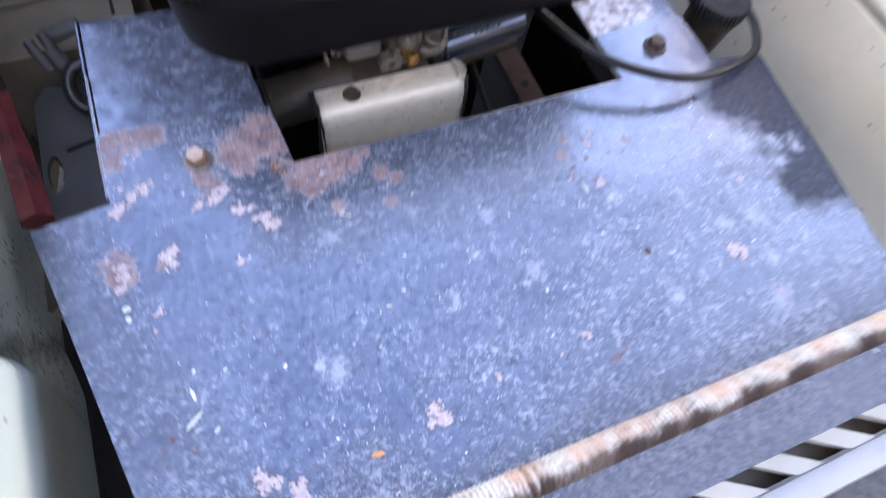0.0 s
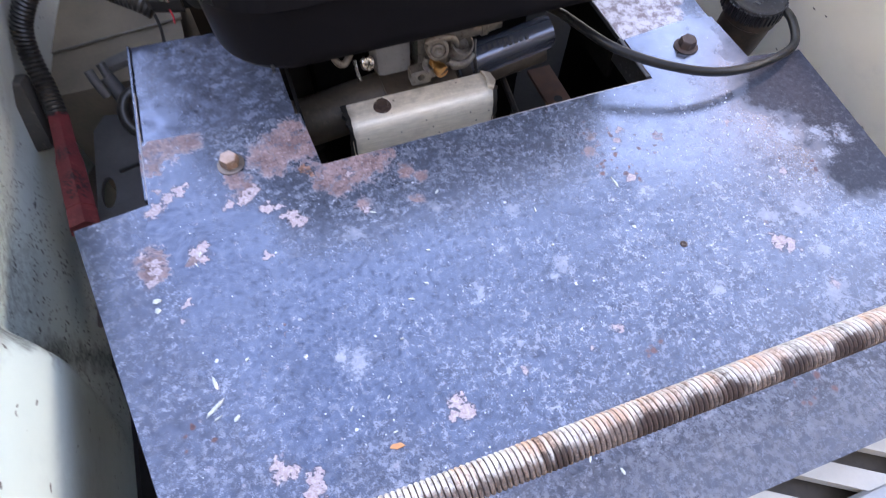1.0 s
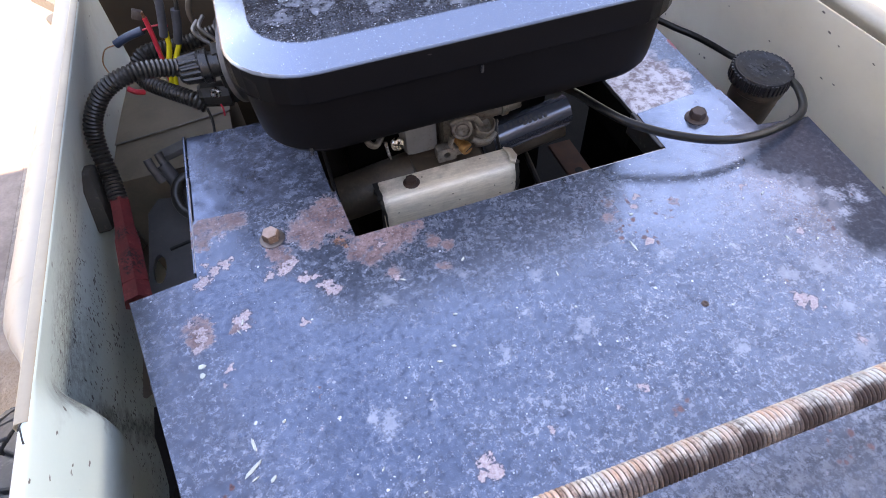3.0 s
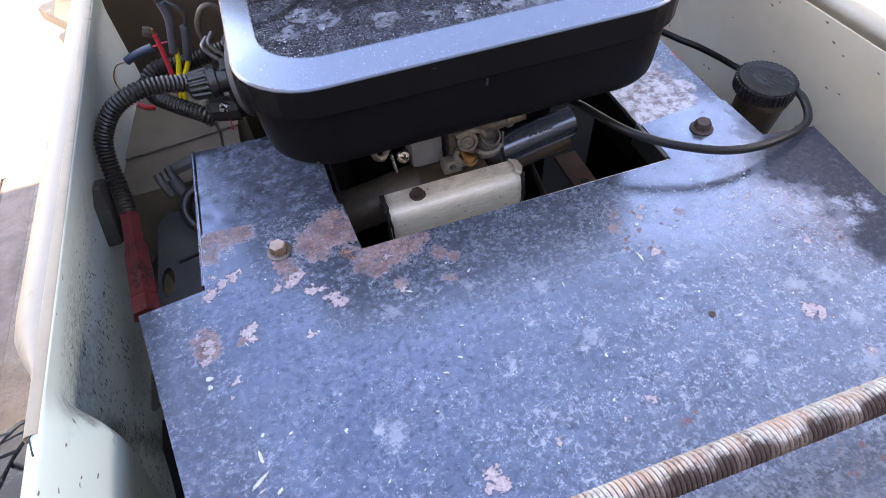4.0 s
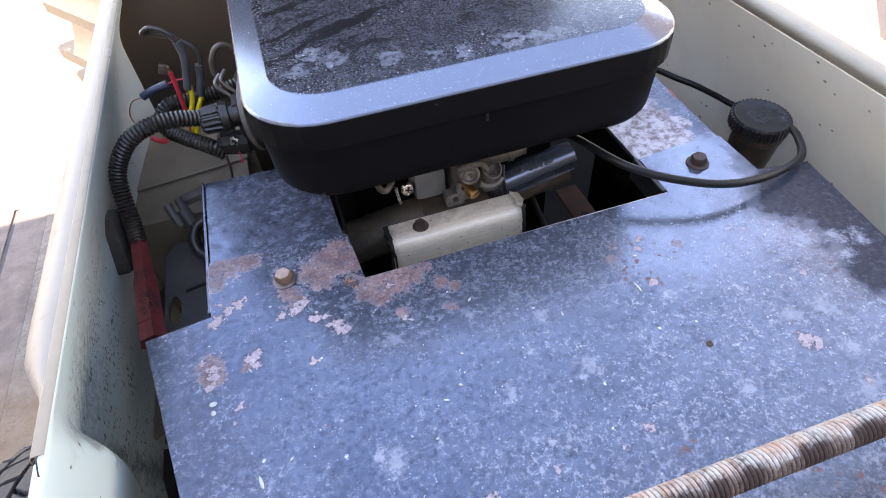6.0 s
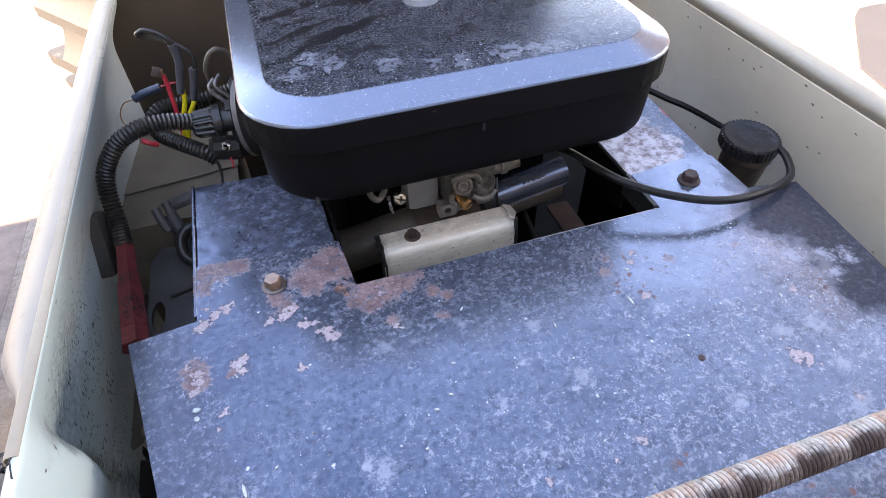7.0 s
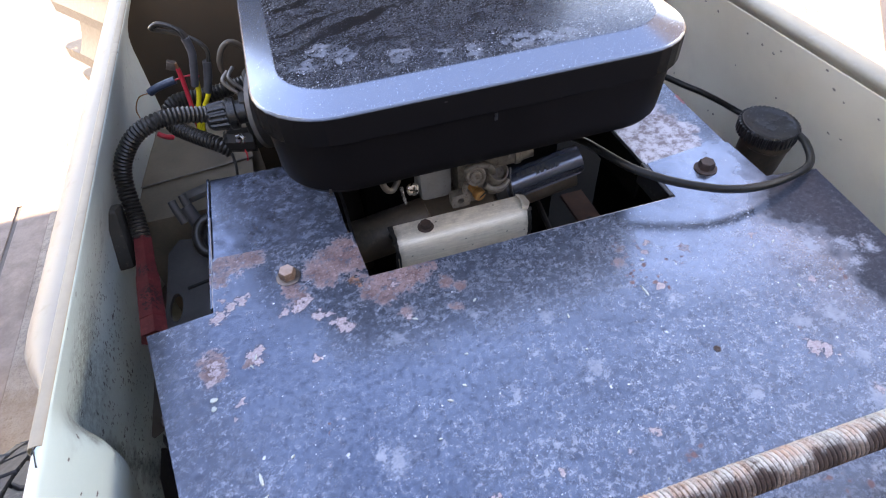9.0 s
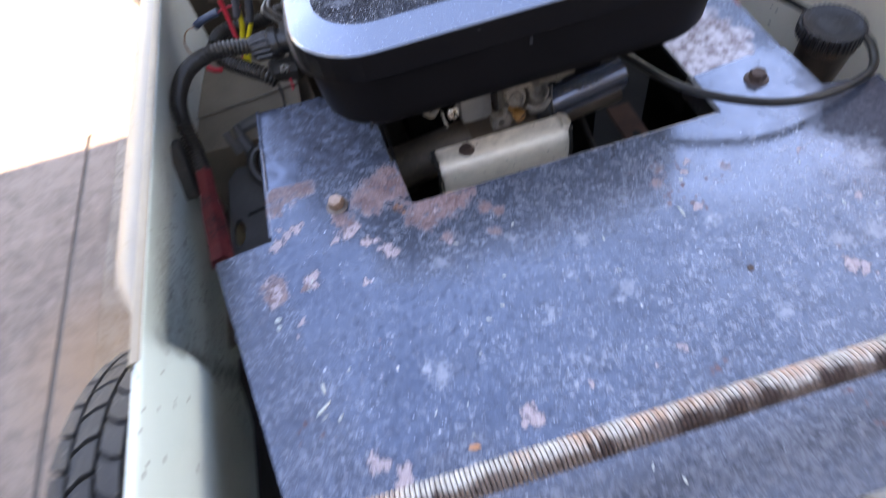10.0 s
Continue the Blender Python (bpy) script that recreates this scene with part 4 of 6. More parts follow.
def side_walls():
    ys = [-0.62, -0.5, -0.4, -0.3, -0.2, -0.15] + [-0.14 + 0.0025 * i for i in range(57)] + [0.02, 0.06, 0.1, 0.18, 0.26, 0.34, 0.43, BACK]
    zs = [LEFT_RIM - 0.003, 0.068, 0.065, 0.06, 0.055, 0.05, 0.04, 0.03, 0.02, 0.01, 0.0, -0.01, -0.02, -0.03, -0.04, -0.05, -0.06, -0.075, -0.09, -0.12, -0.15, -0.32]
    # the inner skin turns over into a narrow rounded rim and runs down outside as the fender
    grid = []
    for y in ys:
        row = [(left_x(y, z), y, z) for z in reversed(zs)]
        x = left_x(y, zs[0])
        row += [(x - 0.0008, y, LEFT_RIM - 0.001), (x - 0.002, y, LEFT_RIM), (x - 0.0042, y, LEFT_RIM), (x - 0.0055, y, LEFT_RIM - 0.001), (x - 0.0062, y, LEFT_RIM - 0.004), (x - 0.0066, y, LEFT_RIM - 0.010)]
        grid.append(row)
    wall = part("side_wall", sheet(grid, -0.003), PAINT, cart, "pale mint moulded wall, scuffed and speckled with dirt")
    # outside the rim the fender rolls over in a cream shoulder, which dies away over the wheel
    skin = []
    for i in range(61):
        y = -0.60 + i * (BACK + 0.60) / 60
        out = 0.0335 * step01(-0.100, -0.030, y) + 0.001
        here = step01(-0.100, -0.030, y)
        drop = 0.004 + 0.032 * here
        low = -0.25 + (0.25 + 0.0722 - drop - 0.002) * step01(0.07, -0.03, y)
        row = []
        for k in range(15):
            a = k / 8
            if k <= 8:
                row.append((-0.1958 - out * math.sin(a * math.pi / 2), y, 0.0722 - drop * (1 - math.cos(a * math.pi / 2))))
            else:
                z = 0.0722 - drop + (low - 0.0722 + drop) * (k - 8) / 6
                row.append((-0.1958 - out - 0.034 * here * min(1.0, (0.0722 - drop - z) / 0.1), y, z))
        skin.append(row)
    part("fender", sheet(skin, 0.003), FENDER, cart, "pale outer fender panel cut away over the wheel")
    # a cream edge trim lies over the rim and stops short; the bare rim in front is scratched
    trim = []
    for i in range(40):
        y = -0.1225 + i * (BACK + 0.1225) / 39
        trim.append([(-0.1900, y, LEFT_RIM + 0.0002), (-0.1902, y, LEFT_RIM + 0.0006), (-0.1908, y, LEFT_RIM + 0.0010), (-0.1930, y, LEFT_RIM + 0.0014), (-0.1965, y, LEFT_RIM + 0.0008), (-0.1985, y, LEFT_RIM - 0.0016), (-0.1994, y, LEFT_RIM - 0.006)])
    part("rim_trim", sheet(trim, 0.0006), TRIM_CREAM, wall, "cream edge trim over the rim")
    part("scratch", box(-0.1929, -0.1922, -0.1345, -0.1240, LEFT_RIM - 0.001, LEFT_RIM + 0.0005, 0.0002, Matrix.Rotation(radians(16), 4, "Z")), SOOT, wall, "black scratch")
    part("scratch", box(-0.1943, -0.1937, -0.1262, -0.1212, LEFT_RIM - 0.001, LEFT_RIM + 0.0005, 0.0002, Matrix.Rotation(radians(-22), 4, "Z")), SOOT, wall, "black scratch")
    part("rim_hole", turned(((0.0034, -0.0008), (0.0034, 0.0003), (0.0028, 0.0005), (0.0022, -0.0002), (0.0006, -0.0003)), (-0.1925, -0.154, LEFT_RIM - 0.0042), (0.93, 0.0, 0.37), 16), BROWN_BOLT, wall, "small rusty rivet in the wall")
    grid, lip = [], []
    for i in range(30):
        y = -0.62 + i * (BACK + 0.62) / 29
        grid.append([(right_x(y, z), y, z) for z in (-0.35, -0.2, -0.1, -0.05, 0.0, 0.03, RIGHT_RIM - 0.014)])
        x = right_x(y, RIGHT_RIM)
        lip.append([(x + 0.0040, y, RIGHT_RIM - 0.0165), (x + 0.0020, y, RIGHT_RIM - 0.014), (x - 0.0015, y, RIGHT_RIM - 0.006), (x - 0.0012, y, RIGHT_RIM - 0.003), (x + 0.0005, y, RIGHT_RIM - 0.001), (x + 0.003, y, RIGHT_RIM), (x + 0.012, y, RIGHT_RIM - 0.0005), (x + 0.022, y, RIGHT_RIM - 0.002), (x + 0.0255, y, RIGHT_RIM - 0.004), (x + 0.027, y, RIGHT_RIM - 0.010), (x + 0.058, y, -0.1), (x + 0.068, y, -0.25)])
    part("side_wall", sheet(grid, 0.003), WARM_PAINT, cart, "warm pale moulded wall, flecked with chips")
    part("rim", sheet(lip, 0.003), TAUPE, cart, "rolled rim with its shade put into a taupe colour")


side_walls()
def bulkhead():
    bm = bmesh.new()
    edge = [(-0.236, -0.35), (0.53, -0.35), (0.50, 0.03), (0.43, 0.06), (0.43, 0.62), (-0.1945, 0.62), (-0.1955, 0.075), (-0.2000, 0.060), (-0.224, 0.005), (-0.237, -0.06)]
    rows = [[bm.verts.new((x, y, z)) for x, z in edge] for y in (BACK, BACK + 0.018)]
    bm.faces.new(rows[0])
    bm.faces.new(rows[1][::-1])
    for i in range(len(edge)):
        k = (i + 1) % len(edge)
        bm.faces.new((rows[0][i], rows[0][k], rows[1][k], rows[1][i]))
    return bm


part("bulkhead", bulkhead(), BULKHEAD, cart, "dark brown raised seat base closing the bay", smooth=False)
# unseen floor, added black where only deep shade shows
part("bay_floor", box(-0.30, 0.55, -0.62, BACK, -0.36, -0.33), VOID, cart, "unseen black floor added to close the bay")
part("cross_member", box(-0.27, 0.53, -0.535, -0.521, -0.33, -0.06, 0.004), VOID, cart)


def vent():
    """A moulded vent panel in front of the cover, its slanted bars with open slots between."""
    prof = ((-0.3305, -0.060), (-0.3320, -0.0565), (-0.3345, -0.0555), (-0.3400, -0.0560), (-0.3450, -0.0570), (-0.3465, -0.0600), (-0.3470, -0.072))
    panel = part("vent_panel", sheet([[(x, y, z) for y, z in prof] for x in (-0.12, 0.0, 0.1, 0.2, 0.3, 0.4, 0.5)], -0.003), VENT_FRAME, cart, "grey-white moulded vent panel with slanted bars")
    for i in range(9):
        x = 0.1065 + 0.052 * i
        pts = [(x, -0.290), (x + 0.025, -0.290), (x + 0.025 + 0.045 * 1.6, -0.335), (x + 0.045 * 1.6, -0.335)]
        part("bar", prism(pts, -0.066, -0.056, 0.0015), VENT, panel, "white plastic bar", smooth=False)
    part("slot_bed", box(0.06, 0.50, -0.345, -0.286, -0.084, -0.076, 0.002), MANIFOLD, panel, "dark brown bed under the slots")
    part("floor_mat", box(-0.12, 0.5, -0.52, -0.3485, -0.10, -0.066, 0.004), CARPET, cart, "speckled grey rubber floor mat")


vent()


def wheel():
    hub = Vector((-0.315, -0.125, GROUND + 0.215))
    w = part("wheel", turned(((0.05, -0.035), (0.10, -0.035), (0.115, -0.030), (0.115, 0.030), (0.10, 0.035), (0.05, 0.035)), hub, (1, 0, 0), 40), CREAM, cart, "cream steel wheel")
    profile = ((0.115, -0.038), (0.15, -0.047), (0.185, -0.047), (0.199, -0.042), (0.205, -0.034), (0.207, -0.015), (0.207, 0.015), (0.205, 0.034), (0.199, 0.042), (0.185, 0.047), (0.15, 0.047), (0.115, 0.038))
    part("tyre", turned(profile, hub, (1, 0, 0), 64), TYRE, w, "black rubber tyre with chevron tread")
    # chunky tread blocks in four staggered rows, parted by narrow bent grooves
    for j, (x0, x1, skew) in enumerate(((-0.046, -0.025, 0.022), (-0.0225, -0.0015, -0.026), (0.0015, 0.0225, 0.026), (0.025, 0.046, -0.022))):
        for k in range(40):
            a = 2 * math.pi * (k + 0.5 * (j % 2)) / 40
            bm = bmesh.new()
            vs = []
            for r, grow in ((0.203, 1.0), (0.2125, 1.0), (0.2140, 0.93)):
                for x, da in ((x0, -0.068 - skew), ((x0 + x1) / 2, -0.068 + skew * 0.6), (x1, -0.068 + skew), (x1, 0.068 + skew), ((x0 + x1) / 2, 0.068 + skew * 0.6), (x0, 0.068 - skew)):
                    xx = (x0 + x1) / 2 + (x - (x0 + x1) / 2) * grow
                    rr = r - 0.007 * (abs(x) > 0.044)
                    vs.append(bm.verts.new(hub + Vector((xx, rr * math.cos(a + da * grow), rr * math.sin(a + da * grow)))))
            for low in (0, 6):
                for i in range(6):
                    bm.faces.new((vs[low + i], vs[low + (i + 1) % 6], vs[low + 6 + (i + 1) % 6], vs[low + 6 + i]))
            bm.faces.new(vs[:6][::-1])
            bm.faces.new(vs[12:])
            part("tread_block", bm, TYRE, w, smooth=False)


wheel()

# ---- the steel cover over the engine ----
cover = thing("engine_cover", (0.13, -0.1, -0.003), "blue-black sheet-steel engine cover, dusty, chipped and rusting", "cover plate")
FRONT = [(-0.1165, -0.302), (0.392, -0.302), (0.4235, -0.010), (0.375, -0.003), (0.3745, 0.053), (0.3400, 0.0565), (0.2835, 0.0505), (0.2825, 0.0), (0.0, 0.0), (-0.004, 0.0555), (-0.124, 0.0645), (-0.1245, 0.004), (-0.1745, -0.002)]
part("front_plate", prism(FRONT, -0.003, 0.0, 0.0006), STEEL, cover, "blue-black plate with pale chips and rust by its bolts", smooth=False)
part("rear_strip", prism([(-0.1245, 0.010), (-0.006, 0.010), (-0.012, 0.175), (-0.1245, 0.1795)], -0.0065, -0.0035, 0.0006), STEEL, cover, "blue-black rear strip under the front plate", smooth=False)
part("rear_strip", prism([(0.286, 0.010), (0.374, 0.010), (0.381, 0.19), (0.284, 0.19)], -0.0065, -0.0035, 0.0006), STEEL, cover, "rear strip with whitish peeling paint", smooth=False)
part("side_flange", box(-0.1275, -0.1248, 0.010, 0.1795, -0.020, -0.001, 0.0008), STEEL, cover, "bent-down flange", smooth=False)
part("opening_flange", box(0.2775, 0.2815, 0.002, 0.052, -0.022, 0.0012, 0.001), CAP, cover, "black turned-down lip", smooth=False)
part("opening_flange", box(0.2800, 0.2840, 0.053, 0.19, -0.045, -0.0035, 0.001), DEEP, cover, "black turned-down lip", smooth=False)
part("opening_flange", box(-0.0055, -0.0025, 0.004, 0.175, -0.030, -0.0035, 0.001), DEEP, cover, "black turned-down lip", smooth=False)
# pale strips on the cut edges: sky glints in the colour, with some rubbing
for way, r in ((((0.120, 0.0002, -0.0008), (0.200, 0.0002, -0.0006), (0.281, 0.0002, -0.0006)), 0.0008), (((0.2842, 0.056, -0.0040), (0.2842, 0.100, -0.0038), (0.2842, 0.160, -0.0040)), 0.0009), (((0.000, 0.0002, -0.0008), (0.060, 0.0002, -0.0010), (0.120, 0.0002, -0.0008)), 0.0005), (((-0.1250, 0.010, -0.0012), (-0.1250, 0.060, -0.0012), (-0.1252, 0.120, -0.0012)), 0.0007)):
    part("bright_edge", tube(way, r, 6, 0.01), BRIGHT_EDGE, cover, "bright cut edge, part rubbed and part painted sky glint")
part("red_tab", box(0.3765, 0.3805, 0.130, 0.150, -0.010, -0.0034, 0.001, Matrix.Rotation(radians(-4), 4, "Z")), RED_TAB, cover, "small red plastic tab on the edge")
hex_bolt("bolt", (-0.0635, 0.0215, 0.0), TAN_BOLT, cover, size=0.0122, height=0.0088, washer=0.0200, label="tan rusty hexagon bolt", worn=PALE_BOLT, under=WASHER, washer_label="dull steel washer")
hex_bolt("bolt", (0.3300, 0.0250, 0.0), BROWN_BOLT, cover, size=0.0126, height=0.0088, washer=0.0210, label="dark brown hexagon bolt")
part("rivet", turned(((0.0026, -0.001), (0.0026, 0.0004), (0.0016, 0.001), (0.0006, 0.0006)), (0.220, -0.149, 0.0), seg=12), BROWN_BOLT, cover, "small rusted rivet")
part("edge_bolt", turned(((0.006, 0.0), (0.006, 0.006), (0.004, 0.008)), (-0.178, -0.040, -0.062), (-1, 0, 0), 6), BROWN_BOLT, cover, "rusty bolt under the plate's edge", smooth=False)

# ---- the long extension spring ----
spring = thing("extension_spring", (0.13, -0.250, 0.09), "close-wound steel spring in flaking white paint and rust", "spring")


def coil():
    x0, x1, pitch, r, w = -0.175, 0.470, 0.00238, 0.00631, 0.00114
    turns = (x1 - x0) / pitch
    seg = 16
    n = int(turns * seg)
    rings = []
    for i in range(n + 1):
        a = 2 * math.pi * i / seg
        c = Vector((x0 + pitch * i / seg, -0.2543 + r * math.cos(a), 0.0986 + r * math.sin(a)))
        out = Vector((0, math.cos(a), math.sin(a)))
        rings.append([c + w * (math.cos(b) * out + math.sin(b) * Vector((1, 0, 0))) for b in (2 * math.pi * k / 8 for k in range(8))])
    verts = [p for ring in rings for p in ring]
    faces = []
    for i in range(n):
        for k in range(8):
            faces.append((i * 8 + k, i * 8 + (k + 1) % 8, (i + 1) * 8 + (k + 1) % 8, (i + 1) * 8 + k))
    bm = bmesh.new()
    vs = [bm.verts.new(v) for v in verts]
    for f in faces:
        bm.faces.new([vs[k] for k in f])
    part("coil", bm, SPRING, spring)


coil()
part("hook", tube([(0.470, -0.2543, 0.1042), (0.480, -0.2543, 0.1010), (0.489, -0.2543, 0.086), (0.494, -0.2543, 0.062)], 0.00135, 8, 0.001), SPRING, spring)

# ---- the air cleaner ----
cleaner = thing("air_cleaner", (0.128, 0.152, 0.045), "black enamelled air-cleaner box with a dusty lid", "air cleaner")
AX, AY, LONGER = 0.1225, 0.152, 0.060


def air_cleaner():
    def ring(w, d, r, z):
        return rounded(AX, AY + LONGER / 2, w - 0.008, d + LONGER, r, z)
    part("pan", loft([ring(0.270, 0.160, 0.03, 0.0590), ring(0.328, 0.218, 0.047, 0.0592), ring(0.340, 0.230, 0.051, 0.0605), ring(0.3445, 0.2345, 0.0525, 0.0645), ring(0.3460, 0.2360, 0.053, 0.072),
                      ring(0.3500, 0.2400, 0.054, 0.111), ring(0.3500, 0.2400, 0.054, 0.113)]), PAN, cleaner, "black lower pan", sharp=24)
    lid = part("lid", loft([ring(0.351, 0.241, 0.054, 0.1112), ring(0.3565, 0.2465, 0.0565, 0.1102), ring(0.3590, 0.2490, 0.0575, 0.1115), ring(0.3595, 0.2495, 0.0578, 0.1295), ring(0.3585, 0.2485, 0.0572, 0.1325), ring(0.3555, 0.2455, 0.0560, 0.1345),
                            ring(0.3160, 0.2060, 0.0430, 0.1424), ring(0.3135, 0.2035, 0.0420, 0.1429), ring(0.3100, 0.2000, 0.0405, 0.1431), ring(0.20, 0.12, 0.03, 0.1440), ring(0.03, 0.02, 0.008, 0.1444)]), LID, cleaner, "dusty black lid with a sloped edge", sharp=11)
    # two runs of paint on the pan and flecks knocked off the lip
    for x, z, h in ((0.120, 0.1045, 0.004), (-0.0135, 0.068, 0.003)):
        part("paint_run", box(x - 0.0012, x + 0.0012, 0.0315, 0.0345, z - h, z + h * 0.6, 0.0005), CONNECTOR, cleaner, "dried grey paint run", smooth=False)
    at = (0.1155, 0.1785, 0.1443)
    stud = part("stud", turned(((0.0033, 0.0), (0.0033, 0.002), (0.0028, 0.003), (0.0033, 0.004), (0.0028, 0.005), (0.0033, 0.006), (0.0028, 0.007), (0.0033, 0.008), (0.0028, 0.009), (0.0024, 0.010)), at, seg=14), DULL_ZINC, lid, "threaded zinc stud")
    part("washer", turned(((0.0155, -0.0012), (0.0155, 0.0008), (0.0145, 0.0014), (0.009, 0.0022), (0.008, 0.0034), (0.0035, 0.0034)), at, seg=28), DULL_ZINC, lid, "large dusty zinc washer")


air_cleaner()

# ---- carburettor, bracket and what shows in the opening ----
carb = thing("carburettor", (0.13, 0.13, -0.05), "dirty cast-aluminium carburettor under the air cleaner", "carburettor")
part("body", box(0.112, 0.160, 0.114, 0.150, -0.046, 0.055, 0.007), CAST, carb)


def lug():
    """A square lug with a bolt hole through it and a step beside."""
    bm = bmesh.new()
    c, n = Vector((0.1125, 0.104, -0.0405)), 16
    outer = [(0.010 * max(-1, min(1, 1.3 * math.cos(2 * math.pi * k / n))), 0.008 * max(-1, min(1, 1.3 * math.sin(2 * math.pi * k / n)))) for k in range(n)]
    inner = [(0.0036 * math.cos(2 * math.pi * k / n), 0.0036 * math.sin(2 * math.pi * k / n)) for k in range(n)]
    rows = [[bm.verts.new(c + Vector((u, y, v))) for u, v in ring] for ring, y in ((inner, 0.008), (inner, 0.0), (outer, 0.0), (outer, 0.010))]
    for a, b in zip(rows, rows[1:]):
        for k in range(n):
            bm.faces.new((a[k], a[(k + 1) % n], b[(k + 1) % n], b[k]))
    bm.faces.new(rows[0])
    bm.faces.new(rows[-1])
    return bm


part("lug", lug(), CAST, carb, "square cast lug with a bolt hole", smooth=False)
part("flange", box(0.118, 0.134, 0.106, 0.116, -0.047, -0.035, 0.003), CAST, carb, "stepped cast flange")
part("flange", box(0.143, 0.163, 0.106, 0.118, -0.046, -0.020, 0.006), CAST, carb, "rounded cast shoulder")
part("boss", turned(((0.0105, -0.006), (0.0105, 0.008), (0.0100, 0.0100), (0.0090, 0.0110), (0.0072, 0.0110), (0.0066, 0.0095), (0.0060, 0.0095), (0.0058, 0.0115), (0.0040, 0.0118), (0.001, 0.0100)), (0.129, 0.110, -0.013), (-0.15, -0.95, 0.3), 28), CAST, carb, "round cast boss with a plug in it", sharp=25)
part("boss", turned(((0.0120, -0.008), (0.0120, 0.007), (0.0112, 0.0098), (0.0098, 0.0098), (0.0092, 0.0030), (0.001, 0.0020)), (0.1515, 0.112, -0.0215), (0.20, -0.55, 0.82), 28), CAST, carb, "open cast cup", sharp=25)
part("cover", box(0.138, 0.166, 0.108, 0.124, -0.006, 0.010, 0.005), CAST, carb)
part("rib", tube([(0.118, 0.106, -0.004), (0.129, 0.104, 0.000), (0.142, 0.105, -0.004), (0.148, 0.106, -0.014)], 0.0030, 10, 0.002), CAST, carb, "rounded casting rib")
part("rib", tube([(0.138, 0.103, -0.026), (0.146, 0.102, -0.032), (0.158, 0.104, -0.034), (0.165, 0.108, -0.030)], 0.0032, 10, 0.002), CAST, carb, "rounded casting rib")
part("rib", tube([(0.120, 0.104, -0.034), (0.116, 0.103, -0.026), (0.118, 0.103, -0.018)], 0.0028, 10, 0.002), CAST, carb, "rounded casting rib")
part("float_bowl", box(0.074, 0.108, 0.116, 0.150, -0.042, 0.055, 0.007), CARB_PLASTIC, carb, "smooth grey float bowl")
screw = part("mixture_screw", turned(((0.0036, 0.0), (0.0036, 0.010), (0.0062, 0.011), (0.0064, 0.012), (0.0064, 0.0165), (0.0056, 0.018)), (0.126, 0.112, -0.030), (0.25, -0.92, -0.10), 24), BRASS, carb, "tarnished brass screw")
part("spring", tube([Vector((0.126, 0.112, -0.030)) + Vector((0.0040 * math.cos(k * 0.8), 0, 0)) + Vector((0.25, -0.92, -0.10)).normalized() * (0.0003 * k) + Vector((0, 0.0022 * math.sin(k * 0.8), 0.0034 * math.sin(k * 0.8))) for k in range(34)], 0.0006, 5, 0.001), BRASS, screw)
part("slot", box(0.1247, 0.1367, 0.0943, 0.0958, -0.0325, -0.0313, 0.0002, Matrix.Rotation(radians(-35), 4, "Y")), SOOT, screw, "dark screwdriver slot")
part("throttle_pipe", tube([(0.150, 0.120, -0.008), (0.168, 0.117, -0.007), (0.192, 0.117, -0.004)], 0.0085, 18, 0.003), CAST, carb, "short cast stub pipe")
part("stub_collar", turned(((0.0090, 0.0), (0.0104, 0.0006), (0.0104, 0.0060), (0.0090, 0.0066)), (0.172, 0.117, -0.0066), (0.99, 0.0, 0.1), 20), CAST, carb, "raised collar on the stub")
part("choke_stub", tube([(0.060, 0.140, -0.012), (0.053, 0.128, -0.018), (0.046, 0.122, -0.021), (0.040, 0.121, -0.016), (0.037, 0.122, -0.006)], 0.0032, 12, 0.002), CAST, carb, "bent grey stub")
lever = part("throttle_screw", turned(((0.0068, 0.0), (0.0068, 0.003), (0.0056, 0.005), (0.0024, 0.0054)), (0.0668, 0.122, -0.0250), (0.1, -0.9, 0.35), 20), ZINC, carb, "bright cross-head screw")
for turn in (20, 110):
    part("slot", box(0.0634, 0.0712, 0.1160, 0.1174, -0.0236, -0.0226, 0.0002, Matrix.Rotation(radians(turn), 4, "Y")), SOOT, lever, "dark cross slot")
part("pin", tube([(0.0555, 0.121, -0.0190), (0.0562, 0.120, -0.0280), (0.0580, 0.118, -0.0390)], 0.0019, 10, 0.002), ZINC, lever, "bright steel pin")

bracket = thing("channel_bracket", (0.105, 0.085, -0.11), "bent galvanised channel bracket with a chipped edge", "bracket")


